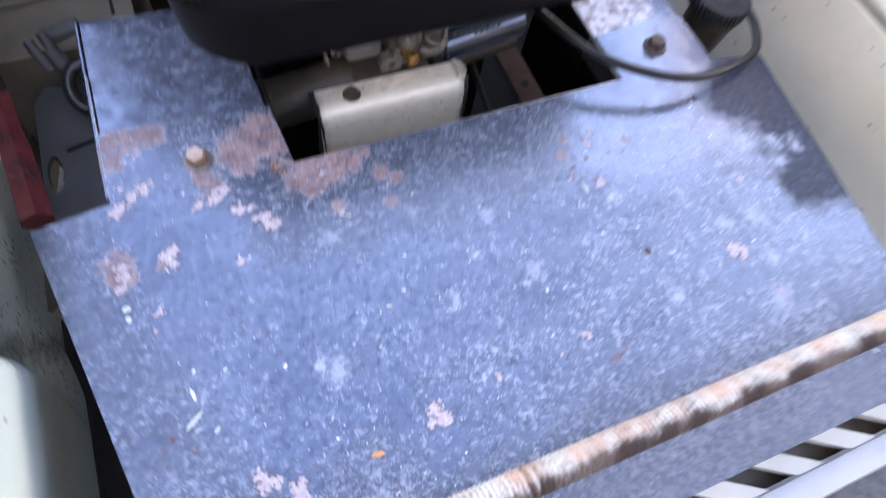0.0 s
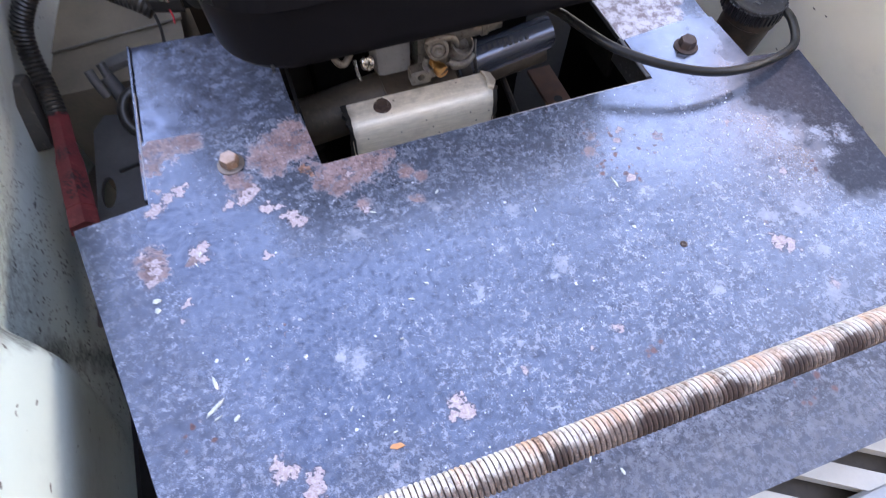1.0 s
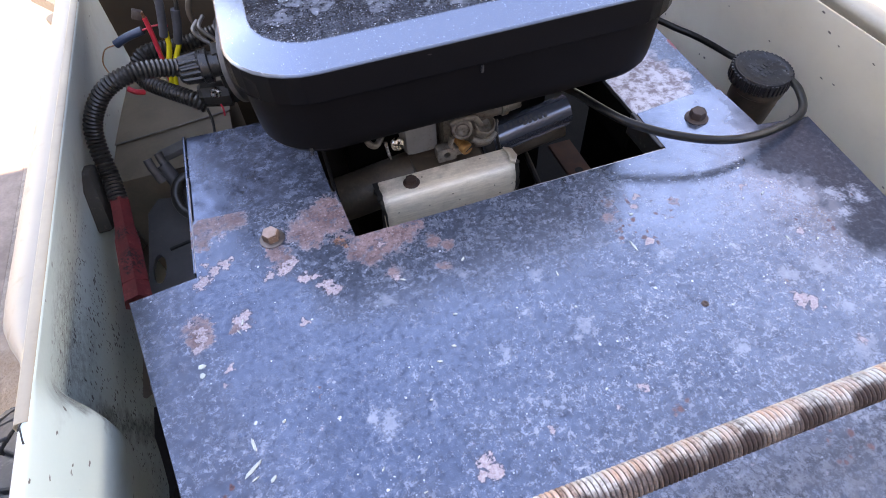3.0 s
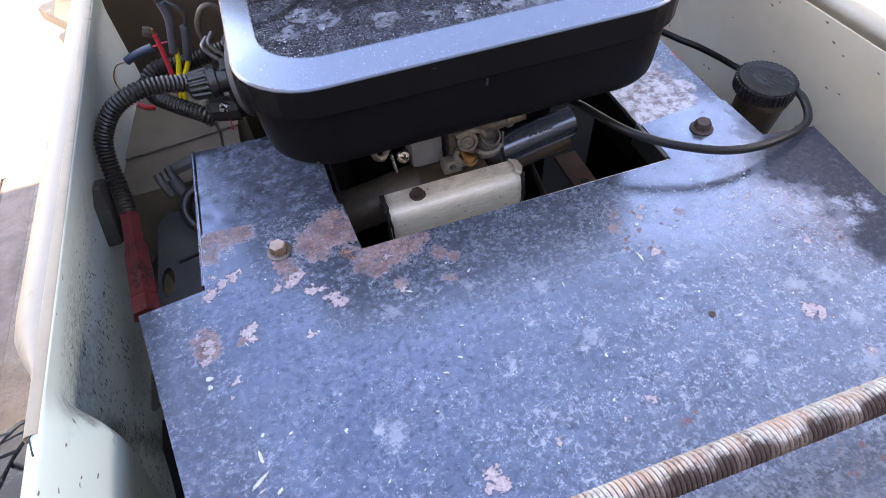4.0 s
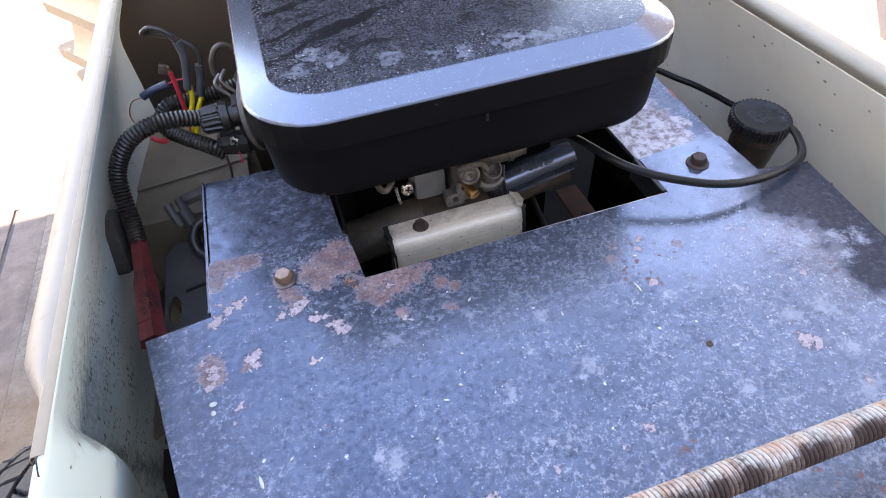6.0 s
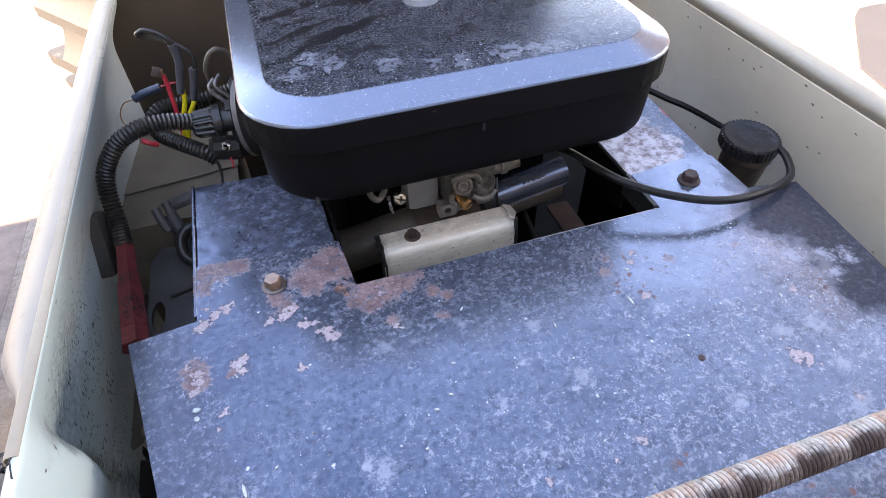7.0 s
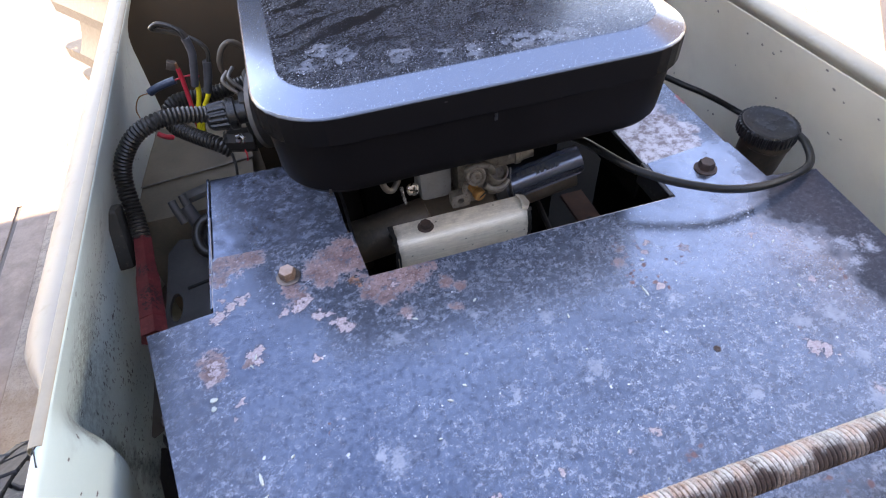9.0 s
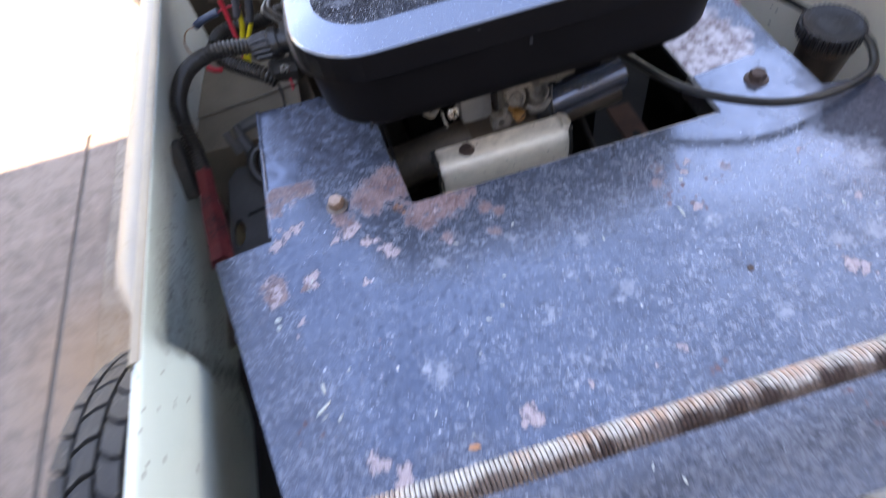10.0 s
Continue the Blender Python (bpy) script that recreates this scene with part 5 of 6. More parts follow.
def channel():
    """A folded channel: a top with a rounded front fold, the front face hanging down."""
    prof = [(0.099, -0.0495), (0.090, -0.0488), (0.081, -0.0485), (0.0765, -0.0492), (0.0735, -0.0515), (0.0718, -0.0560), (0.0710, -0.0640), (0.0705, -0.105)]
    cuts = [0.0355, 0.037, 0.06, 0.09, 0.12, 0.15, 0.172, 0.1745]
    grid = [[(x + 0.001 * math.sin(k * 1.7) * (x in (0.0355, 0.1745)), y, z) for k, (y, z) in enumerate(prof)] for x in cuts]
    part("channel", sheet(grid, 0.0022), BRACKET_ZINC, bracket, "folded zinc sheet, grimy on top and rubbed bright along the fold")
    part("end_tab", prism([(0.1690, 0.078), (0.1735, 0.074), (0.1790, 0.083), (0.1775, 0.094), (0.1700, 0.099), (0.1715, 0.088)], -0.0490, -0.0440, 0.0008), BRACKET_ZINC, bracket, "torn bent-up tab", smooth=False)
    # torn ends, black with old oil
    rng = random.Random(11)
    for x, way in ((0.0362, -1), (0.1738, 1)):
        rings = []
        for k in range(15):
            y, z = (0.098 - 0.0255 * min(1, k / 7), -0.0485) if k < 8 else (0.0712, -0.0500 - 0.0075 * (k - 7))
            wide = way * (0.0022 + 0.0034 * rng.random())
            rings.append([(x - way * (0.0006 + 0.0012 * rng.random()), y - 0.0026 * (k >= 8), z - 0.0010), (x + wide, y, z - 0.0014), (x + wide, y - 0.0015 * (k >= 8), z + 0.0030), (x - way * (0.0004 + 0.0016 * rng.random()), y - 0.0030 * (k >= 8), z + 0.0030)])
        part("torn_edge", loft(rings), SOOT, bracket, "torn edge black with oil", smooth=False)
    hex_bolt("bolt", (0.0690, 0.0860, -0.0466), BROWN_BOLT, bracket, size=0.0104, height=0.0066, washer=0.0165, label="rusted brown screw")


channel()

engine = thing("engine_block", (0.13, 0.25, -0.33), "oily engine block down in the bay, deep shade in its black", "engine")
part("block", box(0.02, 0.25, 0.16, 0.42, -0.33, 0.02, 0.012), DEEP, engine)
part("cooling_shroud", box(-0.055, 0.02, 0.185, 0.40, -0.20, 0.085, 0.010), SOOT, engine, "black shroud beside the block")
part("manifold", tube([(-0.040, 0.138, -0.098), (0.005, 0.132, -0.090), (0.05, 0.130, -0.082), (0.12, 0.132, -0.074)], 0.024, 20, 0.006), MANIFOLD, engine, "dull grey-brown manifold")
part("air_duct", tube([(0.158, 0.1310, -0.0640), (0.190, 0.1305, -0.0560), (0.225, 0.1300, -0.0485), (0.256, 0.1295, -0.0425)], 0.0150, 28, 0.004), GLOSS_TUBE, engine, "glossy black duct with worn lettering")
part("duct_collar", turned(((0.0155, 0.0), (0.0166, 0.001), (0.0166, 0.010), (0.0155, 0.011)), (0.1600, 0.1310, -0.0635), (0.95, -0.05, 0.22), 28), SOOT, engine, "black duct collar")
part("duct_seam", tube([(0.172, 0.1180, -0.0700), (0.212, 0.1170, -0.0610), (0.254, 0.1162, -0.0525)], 0.0012, 8, 0.004), GLOSS_TUBE, engine, "moulded seam along the duct")
for row, count in ((0.0, 6), (1.0, 5)):
    for k in range(count):
        c = Vector((0.184 + 0.0056 * k + 0.020 * row, 0.1255 - 0.0002 * k - 0.0045 * row, -0.0437 + 0.00122 * k + 0.0024 * row))
        part("moulded_mark", box(c.x - 0.0017, c.x + 0.0017, c.y - 0.0022, c.y + 0.0022, c.z - 0.0016, c.z + 0.0010, 0.0003, Matrix.Rotation(radians(28), 4, "X")), INK, engine, "worn unreadable moulded mark", smooth=False)
part("clamp", tube([(0.1700, 0.1040, -0.056), (0.1690, 0.1130, -0.0385), (0.1740, 0.1260, -0.0310)], 0.0018, 8, 0.002), RUBBER, engine, "thin black hose clip")
part("lower_duct", tube([(0.160, 0.139, -0.088), (0.21, 0.139, -0.078), (0.256, 0.139, -0.070)], 0.0165, 18, 0.006), MANIFOLD, engine)
part("gasket_plate", prism([(0.080, 0.106), (0.100, 0.101), (0.150, 0.102), (0.152, 0.150), (0.078, 0.155)], -0.0600, -0.0540, 0.001), MANIFOLD, engine, "grimy brown mounting plate", smooth=False)
part("strap", box(0.2655, 0.2945, 0.00, 0.172, -0.139, -0.134, 0.001), RUST_BAR, engine, "rust-brown flat strap with a hole")
part("strap_hole", turned(((0.005, -0.001), (0.005, 0.0006), (0.003, 0.0006)), (0.280, 0.118, -0.134), seg=14), VOID, engine, "dark bolt hole")
part("pushrod", tube([(0.212, 0.02, -0.125), (0.218, 0.09, -0.120), (0.224, 0.16, -0.114)], 0.0035, 8, 0.006), SOOT, engine, "thin grey rod")
part("plug_lead", tube([(0.203, 0.098, 0.018), (0.208, 0.105, 0.026), (0.213, 0.115, 0.020), (0.206, 0.116, 0.010), (0.199, 0.106, 0.010)], 0.003, 8, 0.002), CAST, engine, "small grey ring clip")

# ---- fuel filler and hose ----
filler = thing("fuel_filler", (0.432, 0.075, -0.33), "black fuel tank neck with a knurled screw cap", "fuel tank")
FX, FY = 0.434, 0.066
tilt = Vector((0.02, -0.06, 1)).normalized()
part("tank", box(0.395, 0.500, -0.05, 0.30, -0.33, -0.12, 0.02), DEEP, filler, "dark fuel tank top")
part("neck", turned(((0.0185, 0.0), (0.0200, 0.03), (0.0216, 0.055), (0.0232, 0.075), (0.0241, 0.092), (0.0240, 0.1010), (0.0256, 0.1025), (0.0256, 0.1065), (0.0246, 0.1080), (0.0250, 0.114)), (FX + 0.002, FY + 0.006, -0.125), tilt, 28), NECK, filler, "dark stained filler neck")
capc = Vector((FX, FY, -0.0135))
cap = part("cap", turned(((0.0258, 0.0), (0.0276, 0.001), (0.0281, 0.003), (0.0281, 0.009), (0.0281, 0.0100), (0.0281, 0.0125), (0.0274, 0.0142), (0.0241, 0.0142), (0.0230, 0.0134), (0.0110, 0.0138), (0.0018, 0.0138)), capc, tilt, 48), CAP, filler, "dusty black screw cap")
for k in range(40):
    a = 2 * math.pi * k / 40
    c = capc + Vector((0.0286 * math.cos(a), 0.0286 * math.sin(a), 0.0055 - 0.06 * -0.0286 * math.sin(a)))
    part("knurl", box(c.x - 0.0013, c.x + 0.0013, c.y - 0.0013, c.y + 0.0013, c.z - 0.0044, c.z + 0.0074, 0.0006, Matrix.Rotation(a, 4, "Z")), CAP, cap, smooth=False)
for row, count in ((-0.0085, 3), (0.0005, 4), (0.0085, 2)):
    for k in range(count):
        u, v = -0.010 + 0.0052 * k, row
        c = capc + Vector((u * 0.9 - v * 0.25, v * 0.9 + u * 0.25, 0.0138 + 0.06 * (v * 0.9 + u * 0.25)))
        part("moulded_mark", box(c.x - 0.0017, c.x + 0.0017, c.y - 0.0026, c.y + 0.0026, c.z - 0.0006, c.z + 0.0006, 0.0002, Matrix.Rotation(radians(15), 4, "Z")), CAP_MARK, cap, "worn unreadable moulded mark", smooth=False)

hose = thing("fuel_hose", (0.3, 0.0, 0.02), "black rubber fuel hose looped over the cover plate", "hose")
part("hose", tube([(0.190, 0.165, 0.000), (0.214, 0.110, 0.015), (0.223, 0.073, 0.027), (0.228, 0.050, 0.031), (0.235, 0.026, 0.033), (0.246, 0.010, 0.0315), (0.269, -0.007, 0.027), (0.2995, -0.0218, 0.0225), (0.3246, -0.0275, 0.019), (0.349, -0.0272, 0.0155),
                   (0.371, -0.0236, 0.0125), (0.394, -0.0180, 0.0100), (0.4105, -0.0110, 0.0085), (0.4235, 0.0005, 0.006), (0.4355, 0.0165, 0.003), (0.447, 0.034, -0.002), (0.468, 0.070, -0.018), (0.492, 0.110, -0.044), (0.506, 0.145, -0.064), (0.506, 0.175, -0.072), (0.489, 0.190, -0.063), (0.467, 0.205, -0.052), (0.449, 0.220, -0.046), (0.429, 0.235, -0.038), (0.38, 0.26, -0.020), (0.30, 0.27, -0.010)], 0.0037, 16, 0.003), RUBBER, hose, "black rubber tube")
part("clamp", turned(((0.0039, 0.0), (0.0050, 0.0006), (0.0050, 0.0054), (0.0039, 0.006)), (0.2165, 0.1015, 0.0175), (0.24, -0.92, 0.30), 20), ZINC, hose, "small zinc hose clamp")

# ---- wiring and starter beside the engine ----
cable = thing("battery_cable", (-0.19, 0.12, -0.12), "battery cable in corrugated sleeve with a red insulator", "cable")


def boot():
    """A faceted red insulator, narrow above and six-sided below, leaning along the wall."""
    top, low = Vector((-0.2055, 0.166, -0.046)), Vector((-0.1940, 0.046, -0.060))
    axis = (low - top).normalized()
    q = Vector((0, 0, 1)).rotation_difference(axis)
    length = (low - top).length
    rings = []
    for r, h in ((0.0064, -0.002), (0.0086, 0.0), (0.0092, 0.004), (0.0095, 0.036), (0.0107, 0.050), (0.0117, 0.054), (0.0122, length * 0.84), (0.0113, length * 0.845), (0.0113, length * 0.855), (0.0123, length * 0.86), (0.0125, length)):
        rings.append([top + q @ Vector((r * math.cos(radians(60 * i + 15)), r * math.sin(radians(60 * i + 15)), h)) for i in range(6)])
    bm = loft(rings)
    soften(bm, 0.0016, 2, 20)
    part("insulator", bm, RED, cable, "faded red six-sided insulator with black smudges")


boot()
part("sleeve", tube([(-0.2055, 0.164, -0.046), (-0.2085, 0.190, -0.033), (-0.2100, 0.212, -0.010), (-0.2040, 0.222, 0.010), (-0.1860, 0.228, 0.031), (-0.1640, 0.232, 0.0405), (-0.1400, 0.238, 0.0395), (-0.1120, 0.245, 0.030)], 0.0089, 18, rib=0.0016, pitch=0.0040), LOOM, cable, "black corrugated sleeve")
plugc = Vector((-0.116, 0.245, 0.026))


def plug():
    """A round plug with ribs along its sides, a collar behind and a shoulder in front."""
    rings = []
    for h, r in ((0.0, 0.0105), (0.002, 0.0125), (0.004, 0.0138), (0.020, 0.0152), (0.0215, 0.0152), (0.0225, 0.0168), (0.030, 0.0168), (0.031, 0.0125), (0.040, 0.0125)):
        ring = []
        for i in range(56):
            a = 2 * math.pi * i / 56
            dent = 0.0016 * (i % 4 in (0, 1)) if 0.003 < h < 0.021 else 0.0
            ring.append(plugc + Vector((h, (r - dent) * math.cos(a), (r - dent) * math.sin(a))))
        rings.append(ring)
    part("plug", loft(rings), CONNECTOR, cable, "ribbed grey-black plug", smooth=False)


plug()

lower = thing("wire_loom", (-0.13, 0.27, -0.05), "second corrugated wiring sleeve behind the plug", "cable")
part("sleeve", tube([(-0.060, 0.325, 0.018), (-0.096, 0.318, 0.015), (-0.120, 0.316, 0.013), (-0.150, 0.313, 0.015), (-0.164, 0.306, 0.006), (-0.160, 0.290, -0.002), (-0.142, 0.272, -0.006), (-0.118, 0.252, -0.010), (-0.105, 0.245, -0.018)], 0.0088, 16, rib=0.0015, pitch=0.0042), LOOM, lower, "black corrugated sleeve")
part("plug", loft([[Vector((-0.108, 0.250, -0.008)) + Vector((h, -0.1 * h, -0.1 * h)) + Vector((0.0, r * math.cos(radians(45 * i + 22)), r * math.sin(radians(45 * i + 22)))) for i in range(8)] for h, r in ((0.0, 0.0095), (0.004, 0.0125), (0.020, 0.0135), (0.030, 0.0135), (0.031, 0.010))]), SOOT, lower, "ribbed black plug", smooth=False)

starter = thing("starter_motor", (-0.06, 0.25, -0.10), "dark starter motor with terminal studs beside the engine", "starter motor")
part("body", turned(((0.036, 0.0), (0.040, 0.004), (0.040, 0.075), (0.034, 0.08), (0.034, 0.10)), (-0.072, 0.275, 0.012), (1, 0.05, 0), 32), SOOT, starter)
part("end_plate", turned(((0.043, 0.0), (0.043, 0.005), (0.040, 0.006)), (-0.060, 0.252, 0.022), (0.95, -0.3, 0.1), 32), CLIP_METAL, starter, "grey metal end ring")
nut = part("terminal", turned(((0.0062, 0.0), (0.0062, 0.005), (0.0052, 0.006)), (-0.089, 0.243, -0.004), (-0.4, -0.8, 0.3), 6), ZINC, starter, "bright zinc terminal nut", smooth=False)
part("stud", turned(((0.0028, 0.0), (0.0028, 0.012), (0.0020, 0.013)), (-0.088, 0.244, -0.004), (-0.4, -0.8, 0.3), 10), ZINC, nut)
part("bracket", box(-0.081, -0.070, 0.240, 0.262, -0.020, 0.040, 0.003), SOOT, starter)
part("pipe", tube([(-0.086, 0.285, 0.052), (-0.0925, 0.277, 0.048), (-0.089, 0.275, 0.040), (-0.0805, 0.272, 0.030), (-0.080, 0.268, 0.012)], 0.0020, 10, 0.002), GREY_PIPE, starter, "thin bent metal pipe")
part("pipe", tube([(-0.080, 0.290, 0.053), (-0.086, 0.280, 0.049), (-0.083, 0.278, 0.042), (-0.0745, 0.275, 0.031), (-0.074, 0.270, 0.012)], 0.0020, 10, 0.002), GREY_PIPE, starter, "thin bent pipe")

wiring = thing("loose_wires", (-0.12, 0.30, 0.0), "loose red, yellow and sleeved wires joined above the loom", "wires")
part("red_wire", tube([(-0.137, 0.292, -0.010), (-0.1355, 0.296, 0.016), (-0.1345, 0.300, 0.043), (-0.1345, 0.300, 0.058)], 0.0025, 10, 0.002), RED_WIRE, wiring, "red wire with bare tip")
part("terminal", box(-0.1445, -0.1355, 0.299, 0.305, 0.057, 0.066, 0.0008, Matrix.Rotation(radians(25), 4, "Y")), WASHER, wiring, "grey spade terminal")
part("bare_tip", tube([(-0.1345, 0.300, 0.057), (-0.1348, 0.300, 0.064)], 0.0016, 6, 0.002), COPPER, wiring)
for dx, lean in ((0.0, 0.0), (0.0085, 0.004)):
    part("yellow_wire", tube([(-0.138 + dx * 0.4, 0.288, -0.020), (-0.1325 + dx * 0.6, 0.294, 0.004), (-0.124 + dx + lean * 0.4, 0.298, 0.025), (-0.1215 + dx + lean * 0.6, 0.300, 0.040)], 0.0027, 10, 0.002), YELLOW_WIRE, wiring, "yellow wire")
part("sleeve", tube([(-0.1245, 0.299, 0.036), (-0.119, 0.300, 0.055), (-0.115, 0.300, 0.072), (-0.116, 0.300, 0.088)], 0.0042, 12, 0.002), GREY_SLEEVE, wiring, "grey heat-shrink sleeve")
part("sleeve", tube([(-0.1145, 0.299, 0.026), (-0.108, 0.300, 0.044), (-0.104, 0.300, 0.060)], 0.0044, 12, 0.002), GREY_SLEEVE, wiring, "grey heat-shrink sleeve")
part("black_wire", tube([(-0.116, 0.300, 0.086), (-0.122, 0.302, 0.098), (-0.136, 0.306, 0.104), (-0.146, 0.310, 0.099), (-0.138, 0.312, 0.094), (-0.122, 0.308, 0.090), (-0.106, 0.304, 0.080), (-0.100, 0.301, 0.070), (-0.103, 0.300, 0.058)], 0.0024, 8, 0.002), LOOM, wiring, "looped black wire")
part("black_wire", tube([(-0.146, 0.310, 0.099), (-0.134, 0.309, 0.101), (-0.118, 0.304, 0.094), (-0.113, 0.301, 0.080)], 0.0021, 8, 0.002), LOOM, wiring, "black wire")
part("blue_sleeve", tube([(-0.172, 0.302, 0.036), (-0.160, 0.302, 0.041), (-0.142, 0.302, 0.045)], 0.0042, 12, 0.002), BLUE_WIRE, wiring, "dark blue sleeve")
part("thin_wire", tube([(-0.172, 0.302, 0.036), (-0.184, 0.302, 0.033), (-0.192, 0.301, 0.020), (-0.191, 0.299, 0.006)], 0.0007, 6, 0.002), COPPER, wiring, "bare brown strand")
part("thin_wire", tube([(-0.142, 0.302, 0.045), (-0.128, 0.304, 0.046), (-0.118, 0.306, 0.042)], 0.0010, 6, 0.002), RED_WIRE, wiring, "thin red wire")
part("red_wire", tube([(-0.172, 0.262, 0.010), (-0.166, 0.260, 0.006), (-0.160, 0.264, 0.001)], 0.0028, 8, 0.002), RED_WIRE, wiring, "red wire end")
part("red_wire", tube([(-0.090, 0.236, -0.014), (-0.089, 0.232, -0.019), (-0.090, 0.229, -0.024)], 0.0010, 6, 0.002), RED_WIRE, wiring, "thin red and white wire")
part("black_wire", tube([(-0.105, 0.240, -0.018), (-0.104, 0.232, -0.028), (-0.106, 0.226, -0.040)], 0.0016, 6, 0.002), LOOM, wiring, "thin black wire")
part("black_wire", tube([(-0.086, 0.300, 0.025), (-0.0925, 0.300, 0.050), (-0.0865, 0.301, 0.068), (-0.076, 0.302, 0.075), (-0.065, 0.303, 0.067), (-0.060, 0.304, 0.046), (-0.065, 0.304, 0.020)], 0.0030, 12, 0.002), BROWN_CABLE, wiring, "dusty brown looped cable")

side = thing("side_bracket", (-0.17, 0.13, -0.33), "dark grey steel bracket in the gap beside the cover", "bracket")


def side_bracket():
    edge = [(-0.213, 0.02), (-0.128, 0.02), (-0.128, 0.20), (-0.160, 0.235), (-0.200, 0.245), (-0.212, 0.225)]
    bm = bmesh.new()
    # a pressed plate with a long hole through it
    n = 24
    hole = [(-0.2015 + 0.0070 * math.cos(2 * math.pi * k / n), 0.138 + 0.020 * math.sin(2 * math.pi * k / n)) for k in range(n)]
    for z, flip in ((-0.125, False), (-0.130, True)):
        outer, inner = [bm.verts.new((x, y, z)) for x, y in edge], [bm.verts.new((x, y, z)) for x, y in hole]
        loops = [bm.edges.new((r[k], r[(k + 1) % len(r)])) for r in (outer, inner) for k in range(len(r))]
        bmesh.ops.triangle_fill(bm, use_beauty=True, edges=loops)
    bm.verts.ensure_lookup_table()
    count = len(edge) + n
    for a0, m in ((0, len(edge)), (len(edge), n)):
        for k in range(m):
            p, q = a0 + k, a0 + (k + 1) % m
            bm.faces.new((bm.verts[p], bm.verts[q], bm.verts[q + count], bm.verts[p + count]))
    plate = part("plate", bm, DARK_STEEL, side, "dark grey plate with a long hole", smooth=False)
    part("seam", box(-0.190, -0.128, 0.165, 0.168, -0.1255, -0.1225, 0.0006, Matrix.Rotation(radians(12), 4, "Z")), SOOT, plate, "dark pressed step")
    # added pale tab that stands for light seen through the long hole
    part("hole_light_tab", box(-0.215, -0.185, 0.110, 0.165, -0.175, -0.172, 0.001), GALV, side, "pale tab added as the light seen through the hole")
    ring = []
    for k in range(41):
        a = 2 * math.pi * k / 40
        ring.append((-0.152 + 0.0150 * math.cos(a), 0.198 + 0.0190 * math.sin(a), -0.090 + 0.010 * math.sin(a)))
    part("grommet", tube(ring, 0.0058, 14, 0.002), LOOM, side, "black rubber ring")
    # a forked cast clip on a bent post
    part("clip", box(-0.176, -0.140, 0.234, 0.250, -0.066, -0.058, 0.003, Matrix.Rotation(radians(-14), 4, "Y")), CLIP_METAL, side, "grey cast clip")
    for x, y in ((-0.183, 0.231), (-0.172, 0.238)):
        part("clip_finger", tube([(x, y, -0.056), (x + 0.002, y - 0.006, -0.066), (x + 0.006, y - 0.012, -0.080)], 0.0046, 10, 0.003), CLIP_METAL, side, "rounded grey finger")
    part("post", tube([(-0.172, 0.232, -0.068), (-0.166, 0.222, -0.085), (-0.162, 0.212, -0.105), (-0.160, 0.206, -0.127)], 0.0075, 12, 0.004), DARK_STEEL, side)
    part("foot", box(-0.162, -0.128, 0.096, 0.128, -0.124, -0.108, 0.002), DARK_STEEL, side)
    part("seat_bolt", turned(((0.006, 0.0), (0.006, 0.004), (0.0045, 0.005)), (-0.150, 0.182, -0.125), seg=6), ZINC, plate, "small zinc bolt", smooth=False)


side_bracket()
tin = thing("tin_box", (-0.2, 0.36, -0.33), "dusty olive-brown tin box low in the bay", "box")
part("body", prism([(-0.250, 0.262), (-0.130, 0.262), (-0.100, 0.275), (-0.100, 0.46), (-0.250, 0.46)], -0.33, -0.102, 0.003), TIN, tin, smooth=False)
part("lid", prism([(-0.252, 0.328), (-0.098, 0.345), (-0.098, 0.462), (-0.252, 0.462)], -0.1015, -0.0985, 0.0008), TIN, tin, "raised tin lid with a bright front edge", smooth=False)
# pale strip added as the lit edge of the lid
part("lid_lip", tube([(-0.250, 0.3265, -0.0985), (-0.20, 0.332, -0.0985), (-0.100, 0.3435, -0.0985)], 0.0009, 8, 0.02), GREY_PIPE, tin, "pale strip for the lid's lit edge")
pad = thing("rubber_pad", (-0.224, 0.19, -0.06), "dusty brown-grey foam buffer pad against the wall", "pad")


def pad_mesh():
    """A flat pad standing a little off the wall, with rounded corners and a soft bevel."""
    rings = []
    for off, shrink in ((0.0, 0.002), (0.0, 0.0), (0.010, 0.0), (0.013, 0.002), (0.0135, 0.005)):
        ring = []
        for u, v, _ in rounded(0.0, 0.0, 0.032 - shrink, 0.070 - shrink, 0.005, 0.0, 4):
            y, z = 0.182 + u * 0.90 + v * 0.28, -0.050 + v * 0.90 + u * -0.42
            ring.append((-0.2345 + off + 0.10 * (z + 0.04), y, z))
        rings.append(ring)
    body = part("pad", loft(rings), PAD, pad, "dusty brown-grey foam pad")
    part("backing", box(-0.256, -0.2330, 0.168, 0.194, -0.078, -0.030, 0.004), PAD, body, "black pad backing")


pad_mesh()

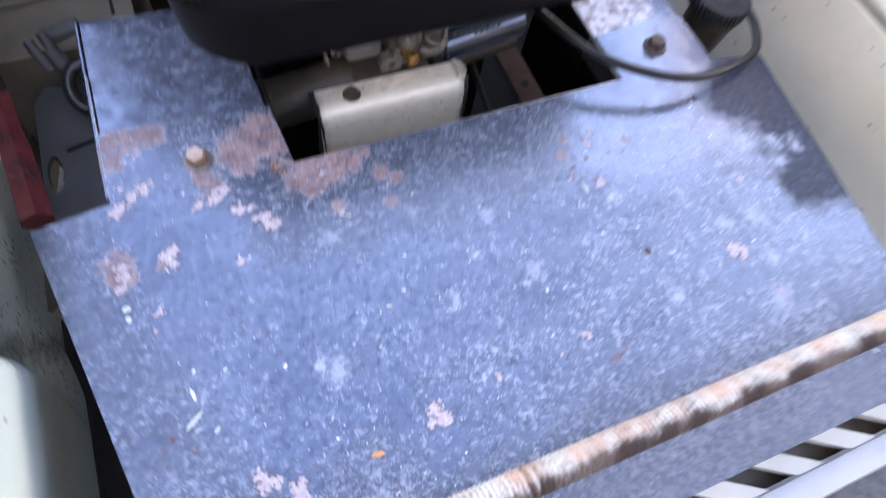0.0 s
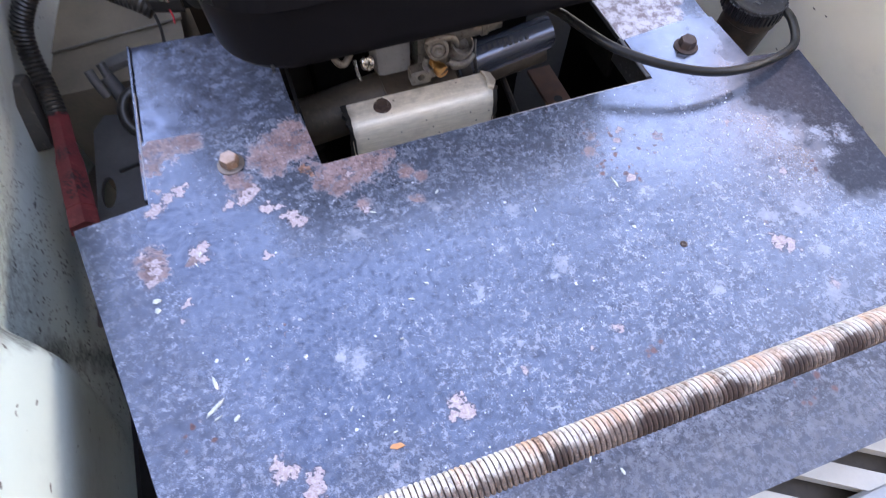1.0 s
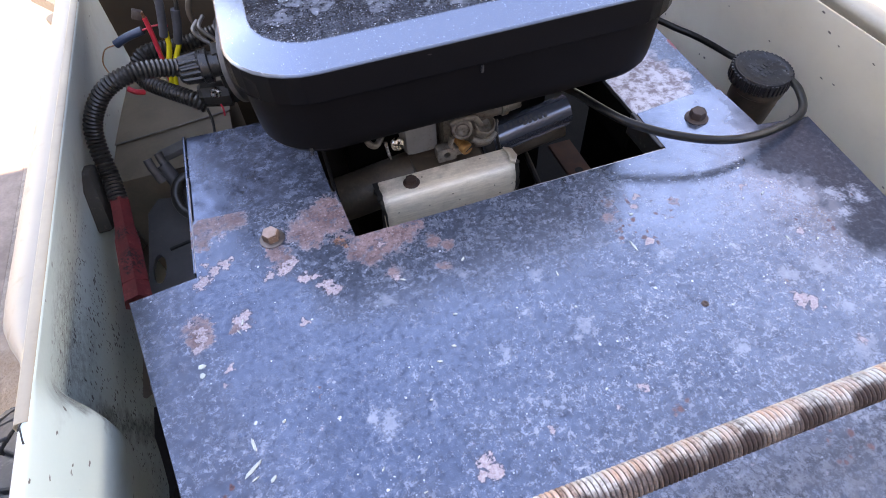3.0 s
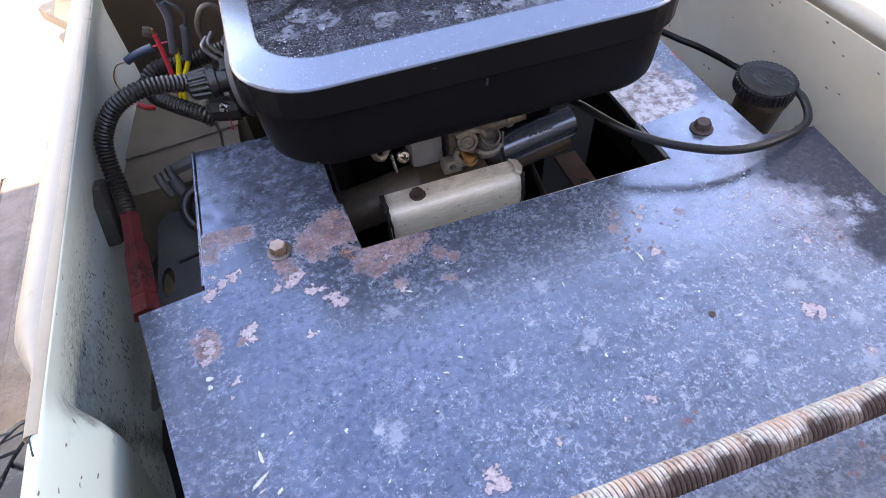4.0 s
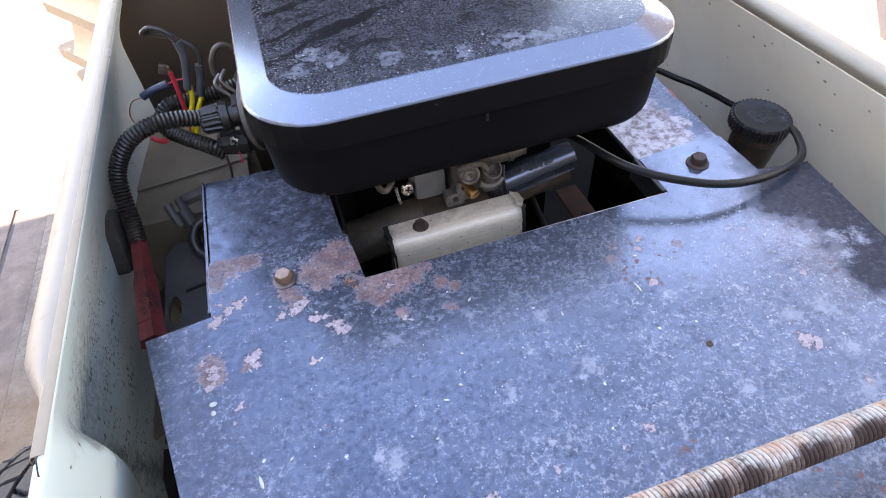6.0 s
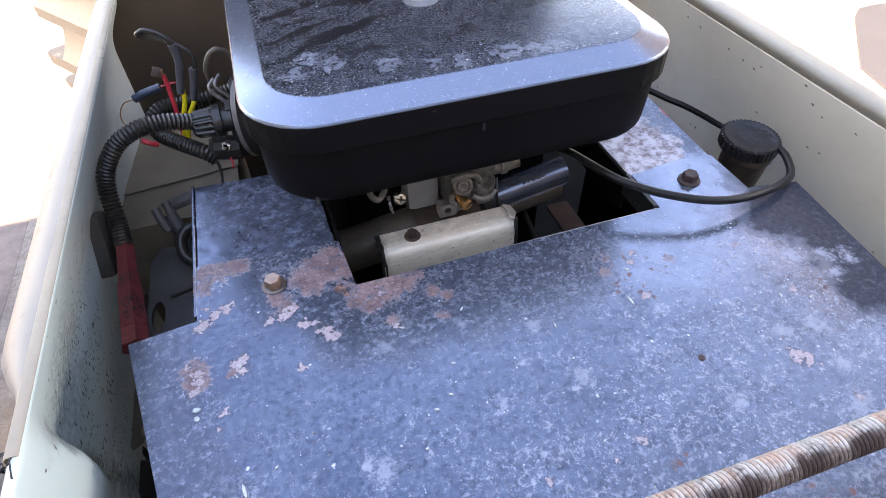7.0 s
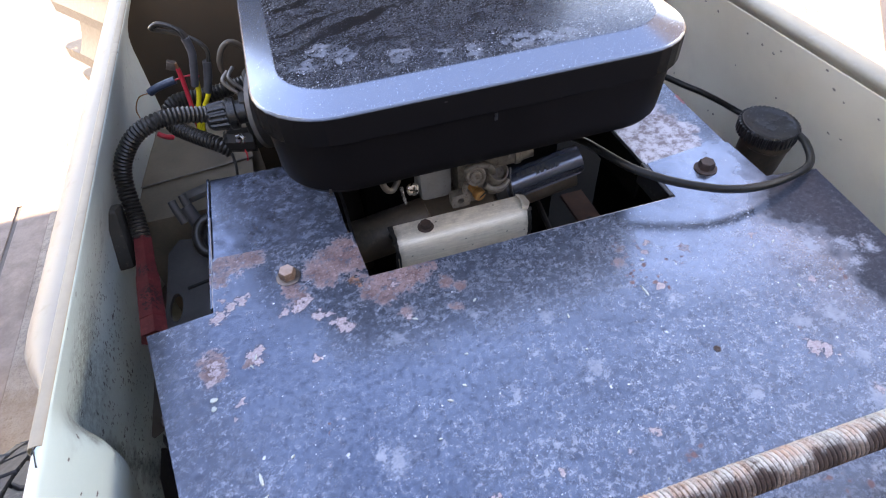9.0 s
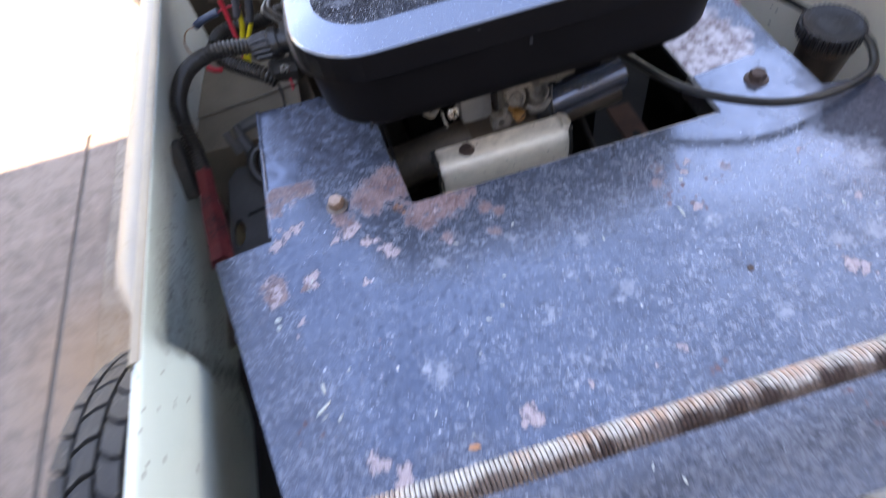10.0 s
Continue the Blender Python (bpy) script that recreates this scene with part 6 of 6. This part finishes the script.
# ---- loose flakes on the cover ----
def flakes():
    rng = random.Random(4)
    bits = [(-0.099, -0.141, 0.0012, 0.0050, 100), (-0.101, -0.156, 0.0013, 0.0075, 35), (-0.090, -0.166, 0.0012, 0.0026, 40), (0.200, -0.086, 0.0008, 0.006, 95), (-0.126, -0.075, 0.002, 0.003, 0), (-0.126, -0.082, 0.0022, 0.002, 0)]
    for _ in range(34):
        bits.append((rng.uniform(-0.12, 0.36), rng.uniform(-0.29, -0.03), rng.uniform(0.0004, 0.0010), rng.uniform(0.0007, 0.0026), rng.uniform(0, 180)))
    bm = bmesh.new()
    for x, y, w, l, a in bits:
        c, s = math.cos(radians(a)), math.sin(radians(a))
        base = [(-l, -w * 0.3), (-l * 0.3, -w), (l * 0.6, -w * 0.7), (l, w * 0.2), (l * 0.2, w), (-l * 0.7, w * 0.8)]
        low = [bm.verts.new((x + u * c - v * s, y + u * s + v * c, 0.0001)) for u, v in base]
        high = [bm.verts.new((x + 0.9 * (u * c - v * s), y + 0.9 * (u * s + v * c), 0.0006 + 0.0004 * (k % 2))) for k, (u, v) in enumerate(base)]
        bm.faces.new(high)
        for i in range(6):
            bm.faces.new((low[i], low[(i + 1) % 6], high[(i + 1) % 6], high[i]))
    ob = part("dry_flakes", bm, FLECK, None, smooth=False)
    tagged(ob, "pale dry flakes and grit scattered on the cover plate", "debris", kind="stuff")
    ob = part("orange_flake", prism([(-0.012, -0.2115), (-0.008, -0.2135), (-0.003, -0.2130), (-0.005, -0.2105), (-0.010, -0.2100)], 0.0002, 0.0012), ORANGE_FLECK, None, smooth=False)
    tagged(ob, "small orange dry leaf flake on the cover plate", "debris")


flakes()

# ---- beyond the cart ----
other = thing("parked_cart", (-0.45, 1.45, GROUND), "cream moulded body of another vehicle in the sun", "vehicle")


def other_body():
    """Stacked mouldings with projecting lips, running off beyond the wall."""
    corner = Matrix.Translation((-0.562, 1.345, 0)) @ Matrix(((0.588, 0.809, 0, 0), (-0.809, 0.588, 0, 0), (0, 0, 1, 0), (0, 0, 0, 1)))

    def layer(name, s0, n0, z0, z1, label, flare=0.0, length=0.62):
        bm = bmesh.new()
        rings = []
        for k in range(7):
            f = flare * (1 - k / 6) ** 2
            rings.append([corner @ Vector((u, v, z0 + (z1 - z0) * k / 6)) for u, v in ((s0 - f + 0.012, n0 - f), (length, n0 - f), (length, 0.5), (s0 - f + 0.06, 0.5), (s0 - f, n0 - f + 0.014))])
        bm = loft(rings)
        soften(bm, 0.006, 2)
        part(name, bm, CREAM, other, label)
    layer("hood", 0.035, 0.030, -0.205, -0.10, "cream hood moulding", 0.03)
    layer("lip", 0.0, 0.0, -0.232, -0.205, "projecting cream lip")
    layer("panel", 0.035, 0.030, -0.345, -0.232, "cream side panel", 0.03)
    layer("lip", -0.070, -0.002, -0.375, -0.345, "projecting cream lip")
    layer("skirt", -0.030, 0.026, -0.420, -0.375, "cream lower skirt")
    layer("valance", -0.055, 0.000, GROUND, -0.420, "cream valance near the ground", -0.03)
    bm = box(0.050, 0.085, 0.004, 0.030, -0.435, -0.380, 0.006)
    bmesh.ops.transform(bm, verts=bm.verts, matrix=corner)
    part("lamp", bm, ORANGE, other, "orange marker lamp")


other_body()
# flat grey piece that stands in for a shadow on the sunlit concrete
pts = [(1.575, 0.50), (1.560, 0.62), (1.60, 0.78), (1.80, 1.00), (1.855, 1.060), (1.905, 1.095), (1.97, 1.10), (2.9, 1.03), (2.9, 0.50)]
ob = part("shadow_patch", prism(pts, GROUND + 0.001, GROUND + 0.010, 0.002), SHADOW_GREY, None, smooth=False)
tagged(ob, "flat grey patch painted as a shadow with a rounded corner on sunlit concrete", "mat")
